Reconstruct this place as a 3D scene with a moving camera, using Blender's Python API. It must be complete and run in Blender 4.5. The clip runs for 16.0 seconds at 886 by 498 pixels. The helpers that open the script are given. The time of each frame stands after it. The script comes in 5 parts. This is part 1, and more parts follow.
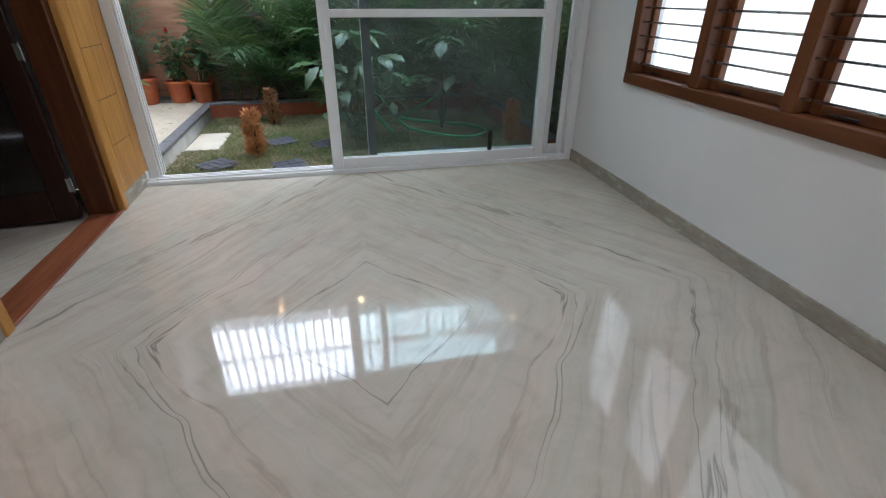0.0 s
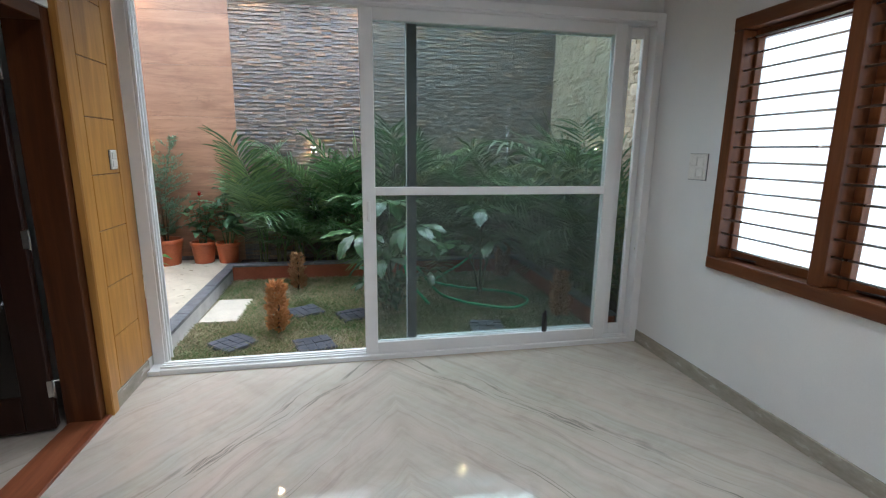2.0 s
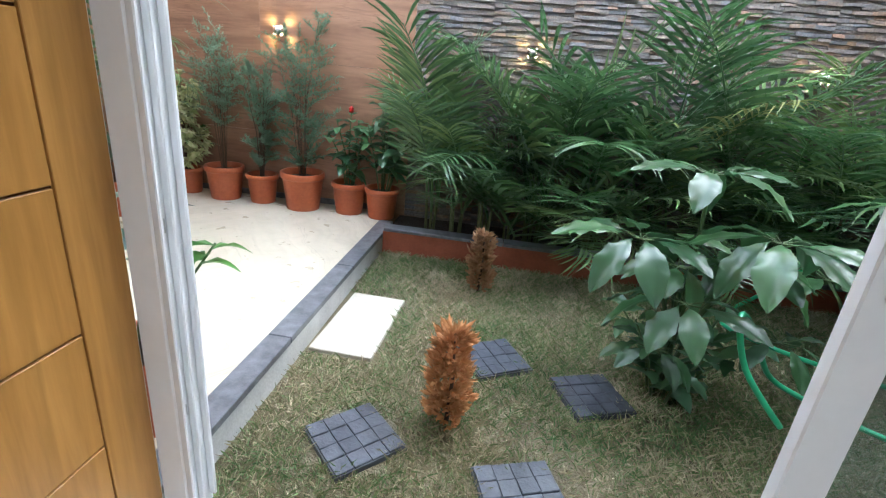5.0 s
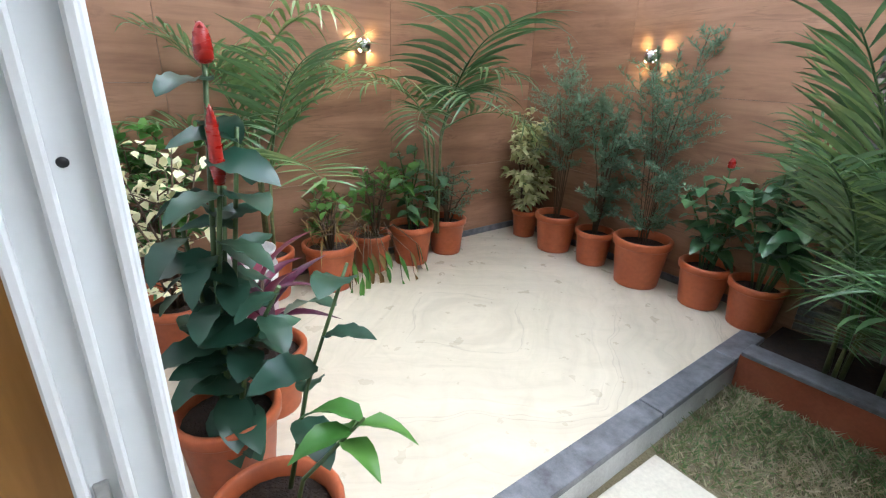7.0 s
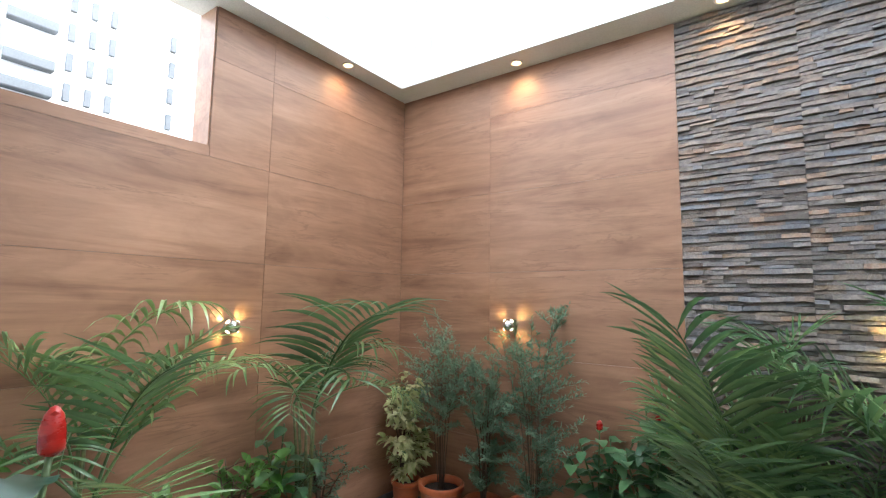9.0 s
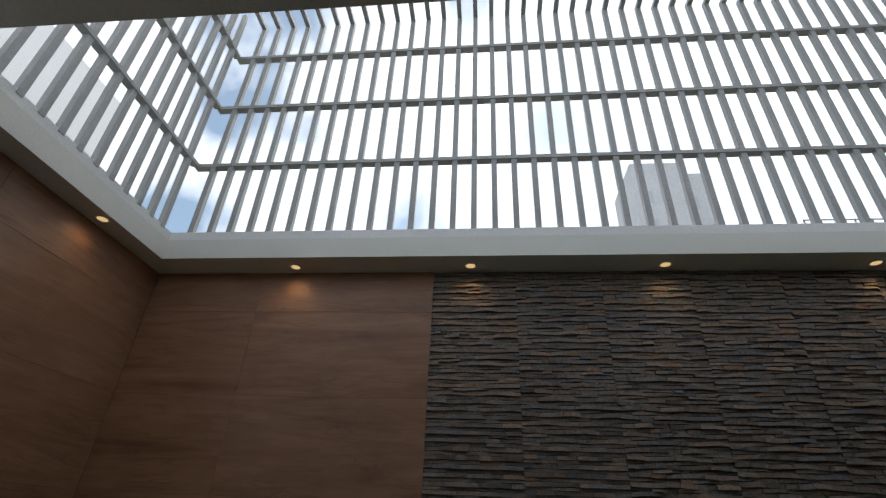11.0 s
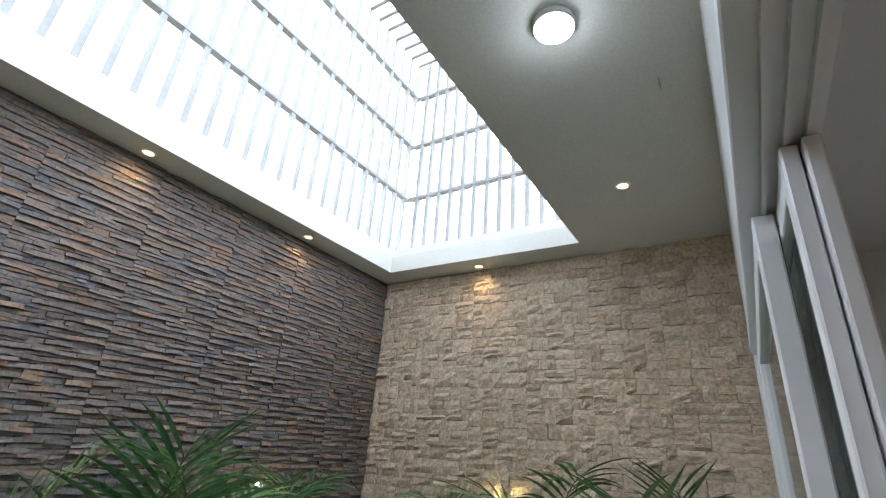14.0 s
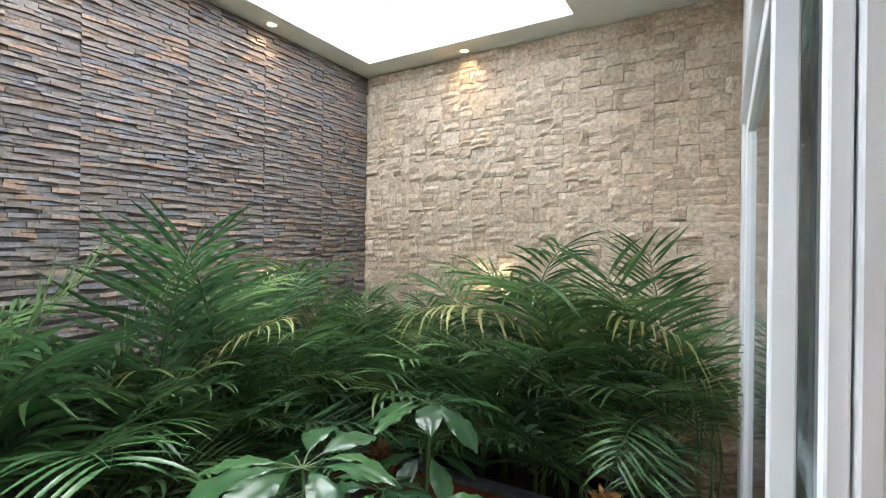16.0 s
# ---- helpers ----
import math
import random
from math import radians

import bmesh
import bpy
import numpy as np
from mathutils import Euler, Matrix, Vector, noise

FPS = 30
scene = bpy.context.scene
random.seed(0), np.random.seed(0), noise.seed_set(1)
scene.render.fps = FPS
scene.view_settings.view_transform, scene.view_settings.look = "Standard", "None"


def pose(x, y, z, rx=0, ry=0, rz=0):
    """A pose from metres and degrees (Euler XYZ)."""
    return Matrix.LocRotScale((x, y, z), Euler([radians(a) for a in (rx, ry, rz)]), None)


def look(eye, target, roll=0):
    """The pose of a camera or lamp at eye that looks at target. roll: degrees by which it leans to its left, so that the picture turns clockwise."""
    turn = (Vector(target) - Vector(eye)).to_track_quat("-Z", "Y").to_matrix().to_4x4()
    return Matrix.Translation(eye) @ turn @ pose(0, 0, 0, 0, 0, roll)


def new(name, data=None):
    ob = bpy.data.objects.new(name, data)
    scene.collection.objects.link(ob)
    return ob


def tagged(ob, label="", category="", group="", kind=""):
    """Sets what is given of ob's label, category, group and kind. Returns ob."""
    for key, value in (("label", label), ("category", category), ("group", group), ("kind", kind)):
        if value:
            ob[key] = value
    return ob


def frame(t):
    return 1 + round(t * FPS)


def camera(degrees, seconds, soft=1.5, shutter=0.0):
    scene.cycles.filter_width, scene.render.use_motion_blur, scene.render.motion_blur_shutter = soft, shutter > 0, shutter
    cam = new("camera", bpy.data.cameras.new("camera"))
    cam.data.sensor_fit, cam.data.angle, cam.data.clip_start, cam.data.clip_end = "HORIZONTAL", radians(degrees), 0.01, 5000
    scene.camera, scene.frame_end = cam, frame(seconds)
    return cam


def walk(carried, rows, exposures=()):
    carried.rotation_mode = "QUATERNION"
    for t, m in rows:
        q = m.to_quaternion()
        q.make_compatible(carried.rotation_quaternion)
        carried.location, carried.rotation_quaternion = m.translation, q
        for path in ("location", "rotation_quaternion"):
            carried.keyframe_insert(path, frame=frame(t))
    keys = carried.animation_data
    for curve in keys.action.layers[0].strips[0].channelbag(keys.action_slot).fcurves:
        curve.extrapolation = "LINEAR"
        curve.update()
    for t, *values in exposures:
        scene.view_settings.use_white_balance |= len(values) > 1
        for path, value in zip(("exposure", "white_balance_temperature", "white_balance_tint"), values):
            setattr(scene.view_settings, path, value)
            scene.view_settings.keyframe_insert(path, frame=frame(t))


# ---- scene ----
cam = camera(86.1, 16.0, 1.2)
PATH = [
    (0, (1.528, 0.744, 1.342), (1.908, 2.467, 0.4), 0.3),
    (0.5, (1.509, 0.795, 1.387), (1.841, 2.62, 0.638), -0.2),
    (1, (1.502, 0.898, 1.428), (1.792, 2.78, 0.817), -0.5),
    (1.5, (1.413, 1.16, 1.509), (1.78, 3.063, 1.015), 0.2),
    (2, (1.364, 1.438, 1.497), (1.745, 3.36, 1.094), 0.6),
    (2.5, (1.32, 1.836, 1.533), (1.613, 3.773, 1.13), 0.4),
    (3, (1.253, 2.183, 1.505), (1.441, 4.133, 1.103), 0.2),
    (3.2, (1.211, 2.341, 1.511), (1.393, 4.289, 1.099), 0.9),
    (5.5, (0.793, 4.289, 1.281), (0.338, 6.063, 0.477), 7.3),
    (6, (0.753, 4.592, 1.31), (-0.01, 6.207, 0.409), 8.8),
    (6.5, (0.647, 4.785, 1.383), (-0.482, 6.174, 0.49), 7.2),
    (7, (0.648, 4.9, 1.407), (-0.823, 6.048, 0.686), 2.0),
    (7.5, (0.559, 4.901, 1.500), (-1.027, 6.030, 1.043), -0.8),
    (8, (0.563, 4.887, 1.570), (-0.977, 6.146, 1.368), -0.7),
    (8.5, (0.536, 4.874, 1.641), (-0.853, 6.313, 1.647), -0.3),
    (9, (0.482, 4.862, 1.682), (-0.682, 6.474, 1.892), 0.8),
    (9.2, (0.473, 4.866, 1.697), (-0.626, 6.511, 1.985), 1.4),
    (11.3, (0.391, 4.830, 1.803), (0.425, 6.537, 2.844), 3.7),
    (11.5, (0.379, 4.834, 1.827), (0.578, 6.531, 2.865), 4.9),
    (12, (0.362, 4.857, 1.835), (0.988, 6.427, 2.905), 6.8),
    (12.5, (0.406, 4.878, 1.848), (1.396, 6.217, 2.957), 8.0),
    (13, (0.440, 4.868, 1.844), (1.719, 5.971, 2.916), 7.2),
    (13.5, (0.475, 4.891, 1.829), (1.922, 5.897, 2.776), 5.5),
    (14, (0.526, 4.895, 1.822), (2.067, 5.898, 2.609), 4.3),
    (14.5, (0.536, 4.908, 1.805), (2.147, 5.908, 2.441), 3.2),
    (15, (0.548, 4.915, 1.781), (2.222, 5.916, 2.221), 1.7),
    (15.5, (0.581, 4.918, 1.756), (2.289, 5.933, 1.989), 0.6),
    (16, (0.600, 4.899, 1.741), (2.315, 5.928, 1.740), 0.7),
]

EXPO = [(t, e, k, 10) for t, e, k in ((0, 0.95, 5700), (1.5, 1.0, 5700), (3.2, 1.38, 5650), (5.5, 1.45, 5550), (6.0, 1.4, 5550), (7.0, 1.08, 5720), (8.0, 0.93, 5760), (9.2, 0.9, 5920), (11.3, -2.4, 6300), (12.5, -1.8, 6300), (13.5, -0.45, 5980), (14.5, 0.48, 5950), (16, 1.16, 6020))]
walk(cam, [(t, look(eye, target, roll)) for t, eye, target, roll in PATH], EXPO)

# ---- light ----
SUN_EL, SUN_ROT = radians(55), radians(51)
world = bpy.data.worlds.new("sky")
scene.world = world
world.use_nodes = True
wn, wl = world.node_tree.nodes, world.node_tree.links
wn.clear()
sky = wn.new("ShaderNodeTexSky")
sky.sky_type, sky.sun_disc = "NISHITA", False
sky.sun_elevation, sky.sun_rotation = SUN_EL, SUN_ROT
sky.dust_density, sky.ozone_density = 2.0, 1.0
wco = wn.new("ShaderNodeTexCoord")
wno = wn.new("ShaderNodeTexNoise")
wno.inputs["Scale"].default_value, wno.inputs["Detail"].default_value = 3.6, 7.0
wra = wn.new("ShaderNodeMapRange")
wra.inputs["From Min"].default_value, wra.inputs["From Max"].default_value = 0.39, 0.51
wra.inputs["To Min"].default_value = 0.08
wma = wn.new("ShaderNodeMapping")
wma.inputs["Location"].default_value = (0.017, 0.265, 0.085)
wlift = wn.new("ShaderNodeVectorMath")
wlift.operation = "MULTIPLY"
wlift.inputs[1].default_value = (6.4, 6.8, 6.0)
wmi = wn.new("ShaderNodeMix")
wmi.data_type = "RGBA"
wmi.inputs["B"].default_value = (46.0, 47.0, 48.5, 1)
wbg = wn.new("ShaderNodeBackground")
wbg.inputs["Strength"].default_value = 0.14
wou = wn.new("ShaderNodeOutputWorld")
wl.new(wco.outputs["Generated"], wma.inputs["Vector"])
wl.new(wma.outputs["Vector"], wno.inputs["Vector"])
wl.new(wno.outputs["Fac"], wra.inputs["Value"])
wl.new(wra.outputs["Result"], wmi.inputs["Factor"])
wl.new(sky.outputs["Color"], wlift.inputs[0])
wl.new(wlift.outputs[0], wmi.inputs["A"])
wl.new(wmi.outputs["Result"], wbg.inputs["Color"])
wl.new(wbg.outputs["Background"], wou.inputs["Surface"])
sun_data = bpy.data.lights.new("sun", "SUN")
sun_data.energy, sun_data.angle, sun_data.color = 3.0, radians(50), (1.0, 0.96, 0.90)
sun = new("sun", sun_data)
sun.matrix_world = look((0, 0, 20), (-0.55, -0.45, 19.0))


# ---- materials ----
def mat(name, rough=0.5, metal=0.0, color=(0.8, 0.8, 0.8)):
    m = bpy.data.materials.new(name)
    m.use_nodes = True
    n = m.node_tree.nodes
    b = n["Principled BSDF"]
    b.inputs["Roughness"].default_value, b.inputs["Metallic"].default_value = rough, metal
    b.inputs["Base Color"].default_value = (*color, 1)
    return m, n, m.node_tree.links, b


def coords(n, l, scale=(1, 1, 1), rot=(0, 0, 0), per_object=0.0, src="Object"):
    c = n.new("ShaderNodeTexCoord")
    mp = n.new("ShaderNodeMapping")
    mp.inputs["Scale"].default_value = scale
    mp.inputs["Rotation"].default_value = [radians(a) for a in rot]
    out = c.outputs[src]
    if per_object:
        oi = n.new("ShaderNodeObjectInfo")
        mu = n.new("ShaderNodeVectorMath")
        mu.operation = "SCALE"
        mu.inputs[0].default_value = (per_object, per_object * 0.7, per_object * 1.3)
        l.new(oi.outputs["Random"], mu.inputs["Scale"])
        ad = n.new("ShaderNodeVectorMath")
        l.new(out, ad.inputs[0])
        l.new(mu.outputs[0], ad.inputs[1])
        out = ad.outputs[0]
    l.new(out, mp.inputs["Vector"])
    return mp.outputs["Vector"]


def tex(n, l, vec, scale, detail=4.0, dist=0.0, rough=0.55):
    t = n.new("ShaderNodeTexNoise")
    t.inputs["Scale"].default_value, t.inputs["Detail"].default_value = scale, detail
    t.inputs["Distortion"].default_value, t.inputs["Roughness"].default_value = dist, rough
    l.new(vec, t.inputs["Vector"])
    return t.outputs["Fac"]


def ramp(n, l, fac, stops):
    r = n.new("ShaderNodeValToRGB")
    e = r.color_ramp.elements
    while len(e) < len(stops):
        e.new(0.5)
    for el, (p, c) in zip(e, stops):
        el.position, el.color = p, (*c, 1)
    l.new(fac, r.inputs["Fac"])
    return r.outputs["Color"]


def mixc(n, l, fac, a, b, mode="MIX"):
    m = n.new("ShaderNodeMix")
    m.data_type, m.blend_type = "RGBA", mode
    for sock, v in (("Factor", fac), ("A", a), ("B", b)):
        if isinstance(v, (int, float)):
            m.inputs[sock].default_value = v
        elif isinstance(v, tuple):
            m.inputs[sock].default_value = (*v, 1)
        else:
            l.new(v, m.inputs[sock])
    return m.outputs["Result"]


def bump(n, l, b, h, strength=0.3, dist=0.01):
    bp = n.new("ShaderNodeBump")
    bp.inputs["Strength"].default_value, bp.inputs["Distance"].default_value = strength, dist
    l.new(h, bp.inputs["Height"])
    l.new(bp.outputs["Normal"], b.inputs["Normal"])


def rough_map(n, l, b, fac, lo, hi):
    r = n.new("ShaderNodeMapRange")
    r.inputs["To Min"].default_value, r.inputs["To Max"].default_value = lo, hi
    l.new(fac, r.inputs["Value"])
    l.new(r.outputs["Result"], b.inputs["Roughness"])


def math_node(n, l, op, a, b=None, c=None):
    m = n.new("ShaderNodeMath")
    m.operation = op
    for i, v in enumerate((a, b, c)):
        if v is None:
            continue
        if isinstance(v, (int, float)):
            m.inputs[i].default_value = v
        else:
            l.new(v, m.inputs[i])
    return m.outputs[0]


def noisy(name, c1, c2, scale=6.0, rough=0.6, bump_s=0.15, stretch=(1, 1, 1), fine=60.0, metal=0.0, per=0.0, bdist=0.004, rr=0.12, mottle=0.82):
    """A surface of two colours at two scales of unevenness, with fine relief."""
    m, n, l, b = mat(name, rough, metal)
    v = coords(n, l, stretch, per_object=per)
    f1, f2 = tex(n, l, v, scale, 5.0), tex(n, l, v, fine, 3.0)
    col = ramp(n, l, f1, [(0.3, c1), (0.7, c2)])
    d = ramp(n, l, f2, [(0.25, (mottle, mottle, mottle)), (0.75, (1.0, 1.0, 1.0))])
    l.new(mixc(n, l, 1.0, col, d, "MULTIPLY"), b.inputs["Base Color"])
    rough_map(n, l, b, f1, max(0.02, rough - rr), min(1.0, rough + rr))
    if bump_s:
        bump(n, l, b, f2, bump_s, bdist)
    return m


def marble(name, base, vein, pink, x0, y0, wx, wy, rough, slope=0.72, veins=0.85, wander=0.42):
    """Book-matched slabs: veins folded about the joints, so that they meet in nested diamonds."""
    m, n, l, b = mat(name, rough)
    co = n.new("ShaderNodeTexCoord")
    sp = n.new("ShaderNodeSeparateXYZ")
    l.new(co.outputs["Object"], sp.inputs[0])
    px = math_node(n, l, "PINGPONG", math_node(n, l, "SUBTRACT", sp.outputs["X"], x0), wx)
    py = math_node(n, l, "PINGPONG", math_node(n, l, "SUBTRACT", sp.outputs["Y"], y0), wy)
    cb = n.new("ShaderNodeCombineXYZ")
    l.new(px, cb.inputs[0])
    l.new(py, cb.inputs[1])
    # along and across the grain of one slab
    across = math_node(n, l, "MULTIPLY_ADD", py, slope, px)
    along = math_node(n, l, "MULTIPLY_ADD", px, -slope, py)
    warp = tex(n, l, cb.outputs[0], 1.5, 3.0, 0.3)
    ac = math_node(n, l, "MULTIPLY_ADD", warp, wander, across)
    cv = n.new("ShaderNodeCombineXYZ")
    l.new(math_node(n, l, "MULTIPLY", ac, 9.0), cv.inputs[0])
    l.new(math_node(n, l, "MULTIPLY", along, 0.55), cv.inputs[1])
    cloud = tex(n, l, cv.outputs[0], 0.55, 5.0, 0.4)
    streak = tex(n, l, cv.outputs[0], 1.5, 7.0, 0.8, 0.65)
    col = ramp(n, l, cloud, [(0.30, base), (0.52, tuple(0.5 * (p + q) for p, q in zip(base, pink))), (0.72, pink)])
    st = ramp(n, l, streak, [(0.32, (0.62, 0.61, 0.56)), (0.45, (0.90, 0.90, 0.88)), (0.60, (1.02, 1.02, 1.02)), (0.78, (1.16, 1.13, 1.10))])
    col = mixc(n, l, 0.1 + 0.55 * veins, col, st, "MULTIPLY")
    thin = math_node(n, l, "ABSOLUTE", math_node(n, l, "SUBTRACT", tex(n, l, cv.outputs[0], 0.42, 4.0, 0.7), 0.5))
    band = tex(n, l, cv.outputs[0], 0.33, 2.0, 0.3)
    vf = math_node(n, l, "MULTIPLY", ramp(n, l, thin, [(0.0, (1, 1, 1)), (0.006, (0.6, 0.6, 0.6)), (0.015, (0, 0, 0))]), ramp(n, l, band, [(0.50, (0, 0, 0)), (0.62, (1, 1, 1))]))
    col = mixc(n, l, math_node(n, l, "MULTIPLY", vf, veins), col, vein)
    blot = tex(n, l, cb.outputs[0], 4.5, 7.0, 1.2, 0.65)
    col = mixc(n, l, 0.45, col, ramp(n, l, blot, [(0.32, (0.80, 0.78, 0.74)), (0.5, (0.98, 0.97, 0.96)), (0.7, (1.08, 1.06, 1.05))]), "MULTIPLY")
    l.new(col, b.inputs["Base Color"])
    fine = tex(n, l, co.outputs["Object"], 9.0, 4.0)
    rough_map(n, l, b, fine, rough * 0.6, rough * 1.5)
    b.inputs["Specular IOR Level"].default_value = 0.8 if rough < 0.1 else 0.5
    return m


def wood(name, c1, c2, c3, axis=0, scale=1.0, rough=0.35, per=0.0, bs=0.08):
    """Grain drawn out along one axis (0 x, 1 y, 2 z)."""
    m, n, l, b = mat(name, rough)
    s = [7.0 * scale, 7.0 * scale, 7.0 * scale]
    s[axis] = 0.55 * scale
    v = coords(n, l, tuple(s), per_object=per)
    f1, f2 = tex(n, l, v, 1.1, 6.0, 0.9, 0.62), tex(n, l, v, 6.0, 5.0, 0.3)
    col = ramp(n, l, f1, [(0.28, c1), (0.5, c2), (0.72, c3)])
    d = ramp(n, l, f2, [(0.3, (0.72, 0.7, 0.68)), (0.65, (1.05, 1.05, 1.05))])
    l.new(mixc(n, l, 0.8, col, d, "MULTIPLY"), b.inputs["Base Color"])
    rough_map(n, l, b, f1, rough * 0.8, rough * 1.3)
    b.inputs["Specular IOR Level"].default_value = 0.3
    bump(n, l, b, f2, bs, 0.002)
    return m


def wood_tile(name, axis):
    """Wood-look porcelain: soft bands with thin dark wavy streaks along one axis."""
    m, n, l, b = mat(name, 0.42)
    s = [4.2, 4.2, 4.2]
    s[axis] = 0.42
    v = coords(n, l, tuple(s), per_object=0.9)
    f1, f2 = tex(n, l, v, 1.3, 7.0, 1.1, 0.62), tex(n, l, v, 9.0, 5.0, 0.5)
    col = ramp(n, l, f1, [(0.30, (0.205, 0.105, 0.059)), (0.48, (0.302, 0.162, 0.095)), (0.70, (0.380, 0.216, 0.132))])
    line = math_node(n, l, "ABSOLUTE", math_node(n, l, "SUBTRACT", tex(n, l, v, 1.7, 6.0, 1.6, 0.6), 0.5))
    where = tex(n, l, coords(n, l, (1.0, 1.0, 1.6), per_object=2.0), 2.2, 3.0)
    k = math_node(n, l, "MULTIPLY", ramp(n, l, line, [(0.0, (1, 1, 1)), (0.022, (0, 0, 0))]), ramp(n, l, where, [(0.46, (0, 0, 0)), (0.60, (1, 1, 1))]))
    col = mixc(n, l, math_node(n, l, "MULTIPLY", k, 0.38), col, (0.10, 0.045, 0.025))
    d = ramp(n, l, f2, [(0.3, (0.80, 0.78, 0.76)), (0.65, (1.04, 1.04, 1.04))])
    cloud = tex(n, l, coords(n, l, (1.0, 1.0, 2.2), per_object=3.0), 2.6, 6.0, 0.8, 0.6)
    col = mixc(n, l, 0.6, col, ramp(n, l, cloud, [(0.32, (0.74, 0.70, 0.67)), (0.52, (0.99, 0.99, 0.99)), (0.72, (1.14, 1.13, 1.12))]), "MULTIPLY")
    l.new(mixc(n, l, 0.5, col, d, "MULTIPLY"), b.inputs["Base Color"])
    rough_map(n, l, b, f1, 0.34, 0.52)
    bump(n, l, b, f2, 0.04, 0.002)
    return m


def glow(name, color, strength):
    m, n, l, b = mat(name, 0.4, 0, color)
    b.inputs["Emission Color"].default_value = (*color, 1)
    b.inputs["Emission Strength"].default_value = strength
    return m


def glass(name, tint=(0.9, 0.95, 0.94), haze=0.06):
    """A thin pane: clear, mirror-like at grazing angles, with a pale diffuse film painting reflected haze."""
    m, n, l, b = mat(name)
    n.remove(b)
    tr, gl, df = n.new("ShaderNodeBsdfTransparent"), n.new("ShaderNodeBsdfGlossy"), n.new("ShaderNodeBsdfDiffuse")
    tr.inputs["Color"].default_value = (*tint, 1)
    gl.inputs["Roughness"].default_value = 0.015
    df.inputs["Color"].default_value = (0.6, 0.62, 0.6, 1)
    lw = n.new("ShaderNodeLayerWeight")
    lw.inputs["Blend"].default_value = 0.5
    fr = math_node(n, l, "MULTIPLY_ADD", math_node(n, l, "POWER", lw.outputs["Facing"], 5.0), 0.9, 0.006)
    m1, m2 = n.new("ShaderNodeMixShader"), n.new("ShaderNodeMixShader")
    f = tex(n, l, coords(n, l, (3, 3, 0.8)), 1.5, 5.0)
    l.new(math_node(n, l, "MULTIPLY", f, haze * 2), m1.inputs["Fac"])
    l.new(tr.outputs[0], m1.inputs[1])
    l.new(df.outputs[0], m1.inputs[2])
    l.new(fr, m2.inputs["Fac"])
    l.new(m1.outputs[0], m2.inputs[1])
    l.new(gl.outputs[0], m2.inputs[2])
    l.new(m2.outputs[0], n["Material Output"].inputs["Surface"])
    return m


M = {}
M["marble"] = marble("polished_marble", (0.485, 0.465, 0.405), (0.12, 0.125, 0.10), (0.53, 0.455, 0.395), 1.606, 2.59, 9.0, 9.0, 0.05, 0.75, 0.72, 0.24)
M["patio"] = marble("patio_marble", (0.53, 0.475, 0.375), (0.20, 0.17, 0.12), (0.62, 0.56, 0.445), -1.1, 6.45, 1.05, 1.48, 0.3, 0.72, 0.3, 0.5)
M["white_wall"] = noisy("white_wall_paint", (0.74, 0.76, 0.77), (0.80, 0.81, 0.81), 2.0, 0.62, 0.06, fine=140, mottle=0.95)
M["soffit"] = noisy("soffit_paint", (0.71, 0.71, 0.66), (0.77, 0.77, 0.72), 1.5, 0.7, 0.06, fine=120)
M["curb"] = noisy("curb_paint", (0.78, 0.80, 0.80), (0.84, 0.85, 0.85), 2.0, 0.7, 0.05, fine=90)
M["upvc"] = noisy("white_upvc", (0.80, 0.82, 0.83), (0.84, 0.855, 0.86), 3.0, 0.35, 0.02, fine=30, mottle=0.97)
M["upvc_worn"] = noisy("scuffed_upvc", (0.72, 0.73, 0.73), (0.82, 0.83, 0.83), 7.0, 0.4, 0.03, (1, 1, 0.3), fine=40, mottle=0.95)
M["skirting"] = noisy("grey_marble_skirting", (0.30, 0.28, 0.23), (0.42, 0.39, 0.33), 5.0, 0.25, 0.03, (3, 1, 3), fine=30)
M["golden"] = wood("golden_laminate", (0.34, 0.16, 0.035), (0.45, 0.225, 0.055), (0.53, 0.28, 0.08), 2, 0.8, 0.3)
M["teak"] = wood("brown_teak", (0.085, 0.028, 0.01), (0.135, 0.047, 0.016), (0.19, 0.072, 0.027), 2, 1.0, 0.33)
M["teak_y"] = wood("brown_teak_rail", (0.085, 0.028, 0.01), (0.135, 0.047, 0.016), (0.19, 0.072, 0.027), 1, 1.0, 0.33)
# the teak again, darkened for the shade on the doorway frame
M["shaded_teak"] = wood("shaded_teak_frame", (0.055, 0.017, 0.006), (0.088, 0.029, 0.010), (0.125, 0.045, 0.016), 2, 1.0, 0.36)
M["shaded_teak_y"] = wood("shaded_teak_frame_rail", (0.055, 0.017, 0.006), (0.088, 0.029, 0.010), (0.125, 0.045, 0.016), 1, 1.0, 0.36)
M["dark_glass"] = noisy("dark_tinted_glass", (0.012, 0.009, 0.007), (0.018, 0.013, 0.010), 2.0, 0.06, 0.0, rr=0.02)
M["mahogany"] = wood("dark_door_veneer", (0.015, 0.005, 0.003), (0.026, 0.009, 0.005), (0.042, 0.015, 0.007), 2, 0.9, 0.35)
M["threshold"] = wood("red_threshold", (0.14, 0.04, 0.018), (0.22, 0.07, 0.03), (0.30, 0.11, 0.05), 1, 1.2, 0.35)
M["wood_tile"] = wood_tile("wood_look_tile", 1)
M["wood_tile_x"] = wood_tile("wood_look_tile_x", 0)
M["beige_grout"] = noisy("beige_grout", (0.26, 0.215, 0.16), (0.34, 0.29, 0.22), 20.0, 0.9, 0.2)
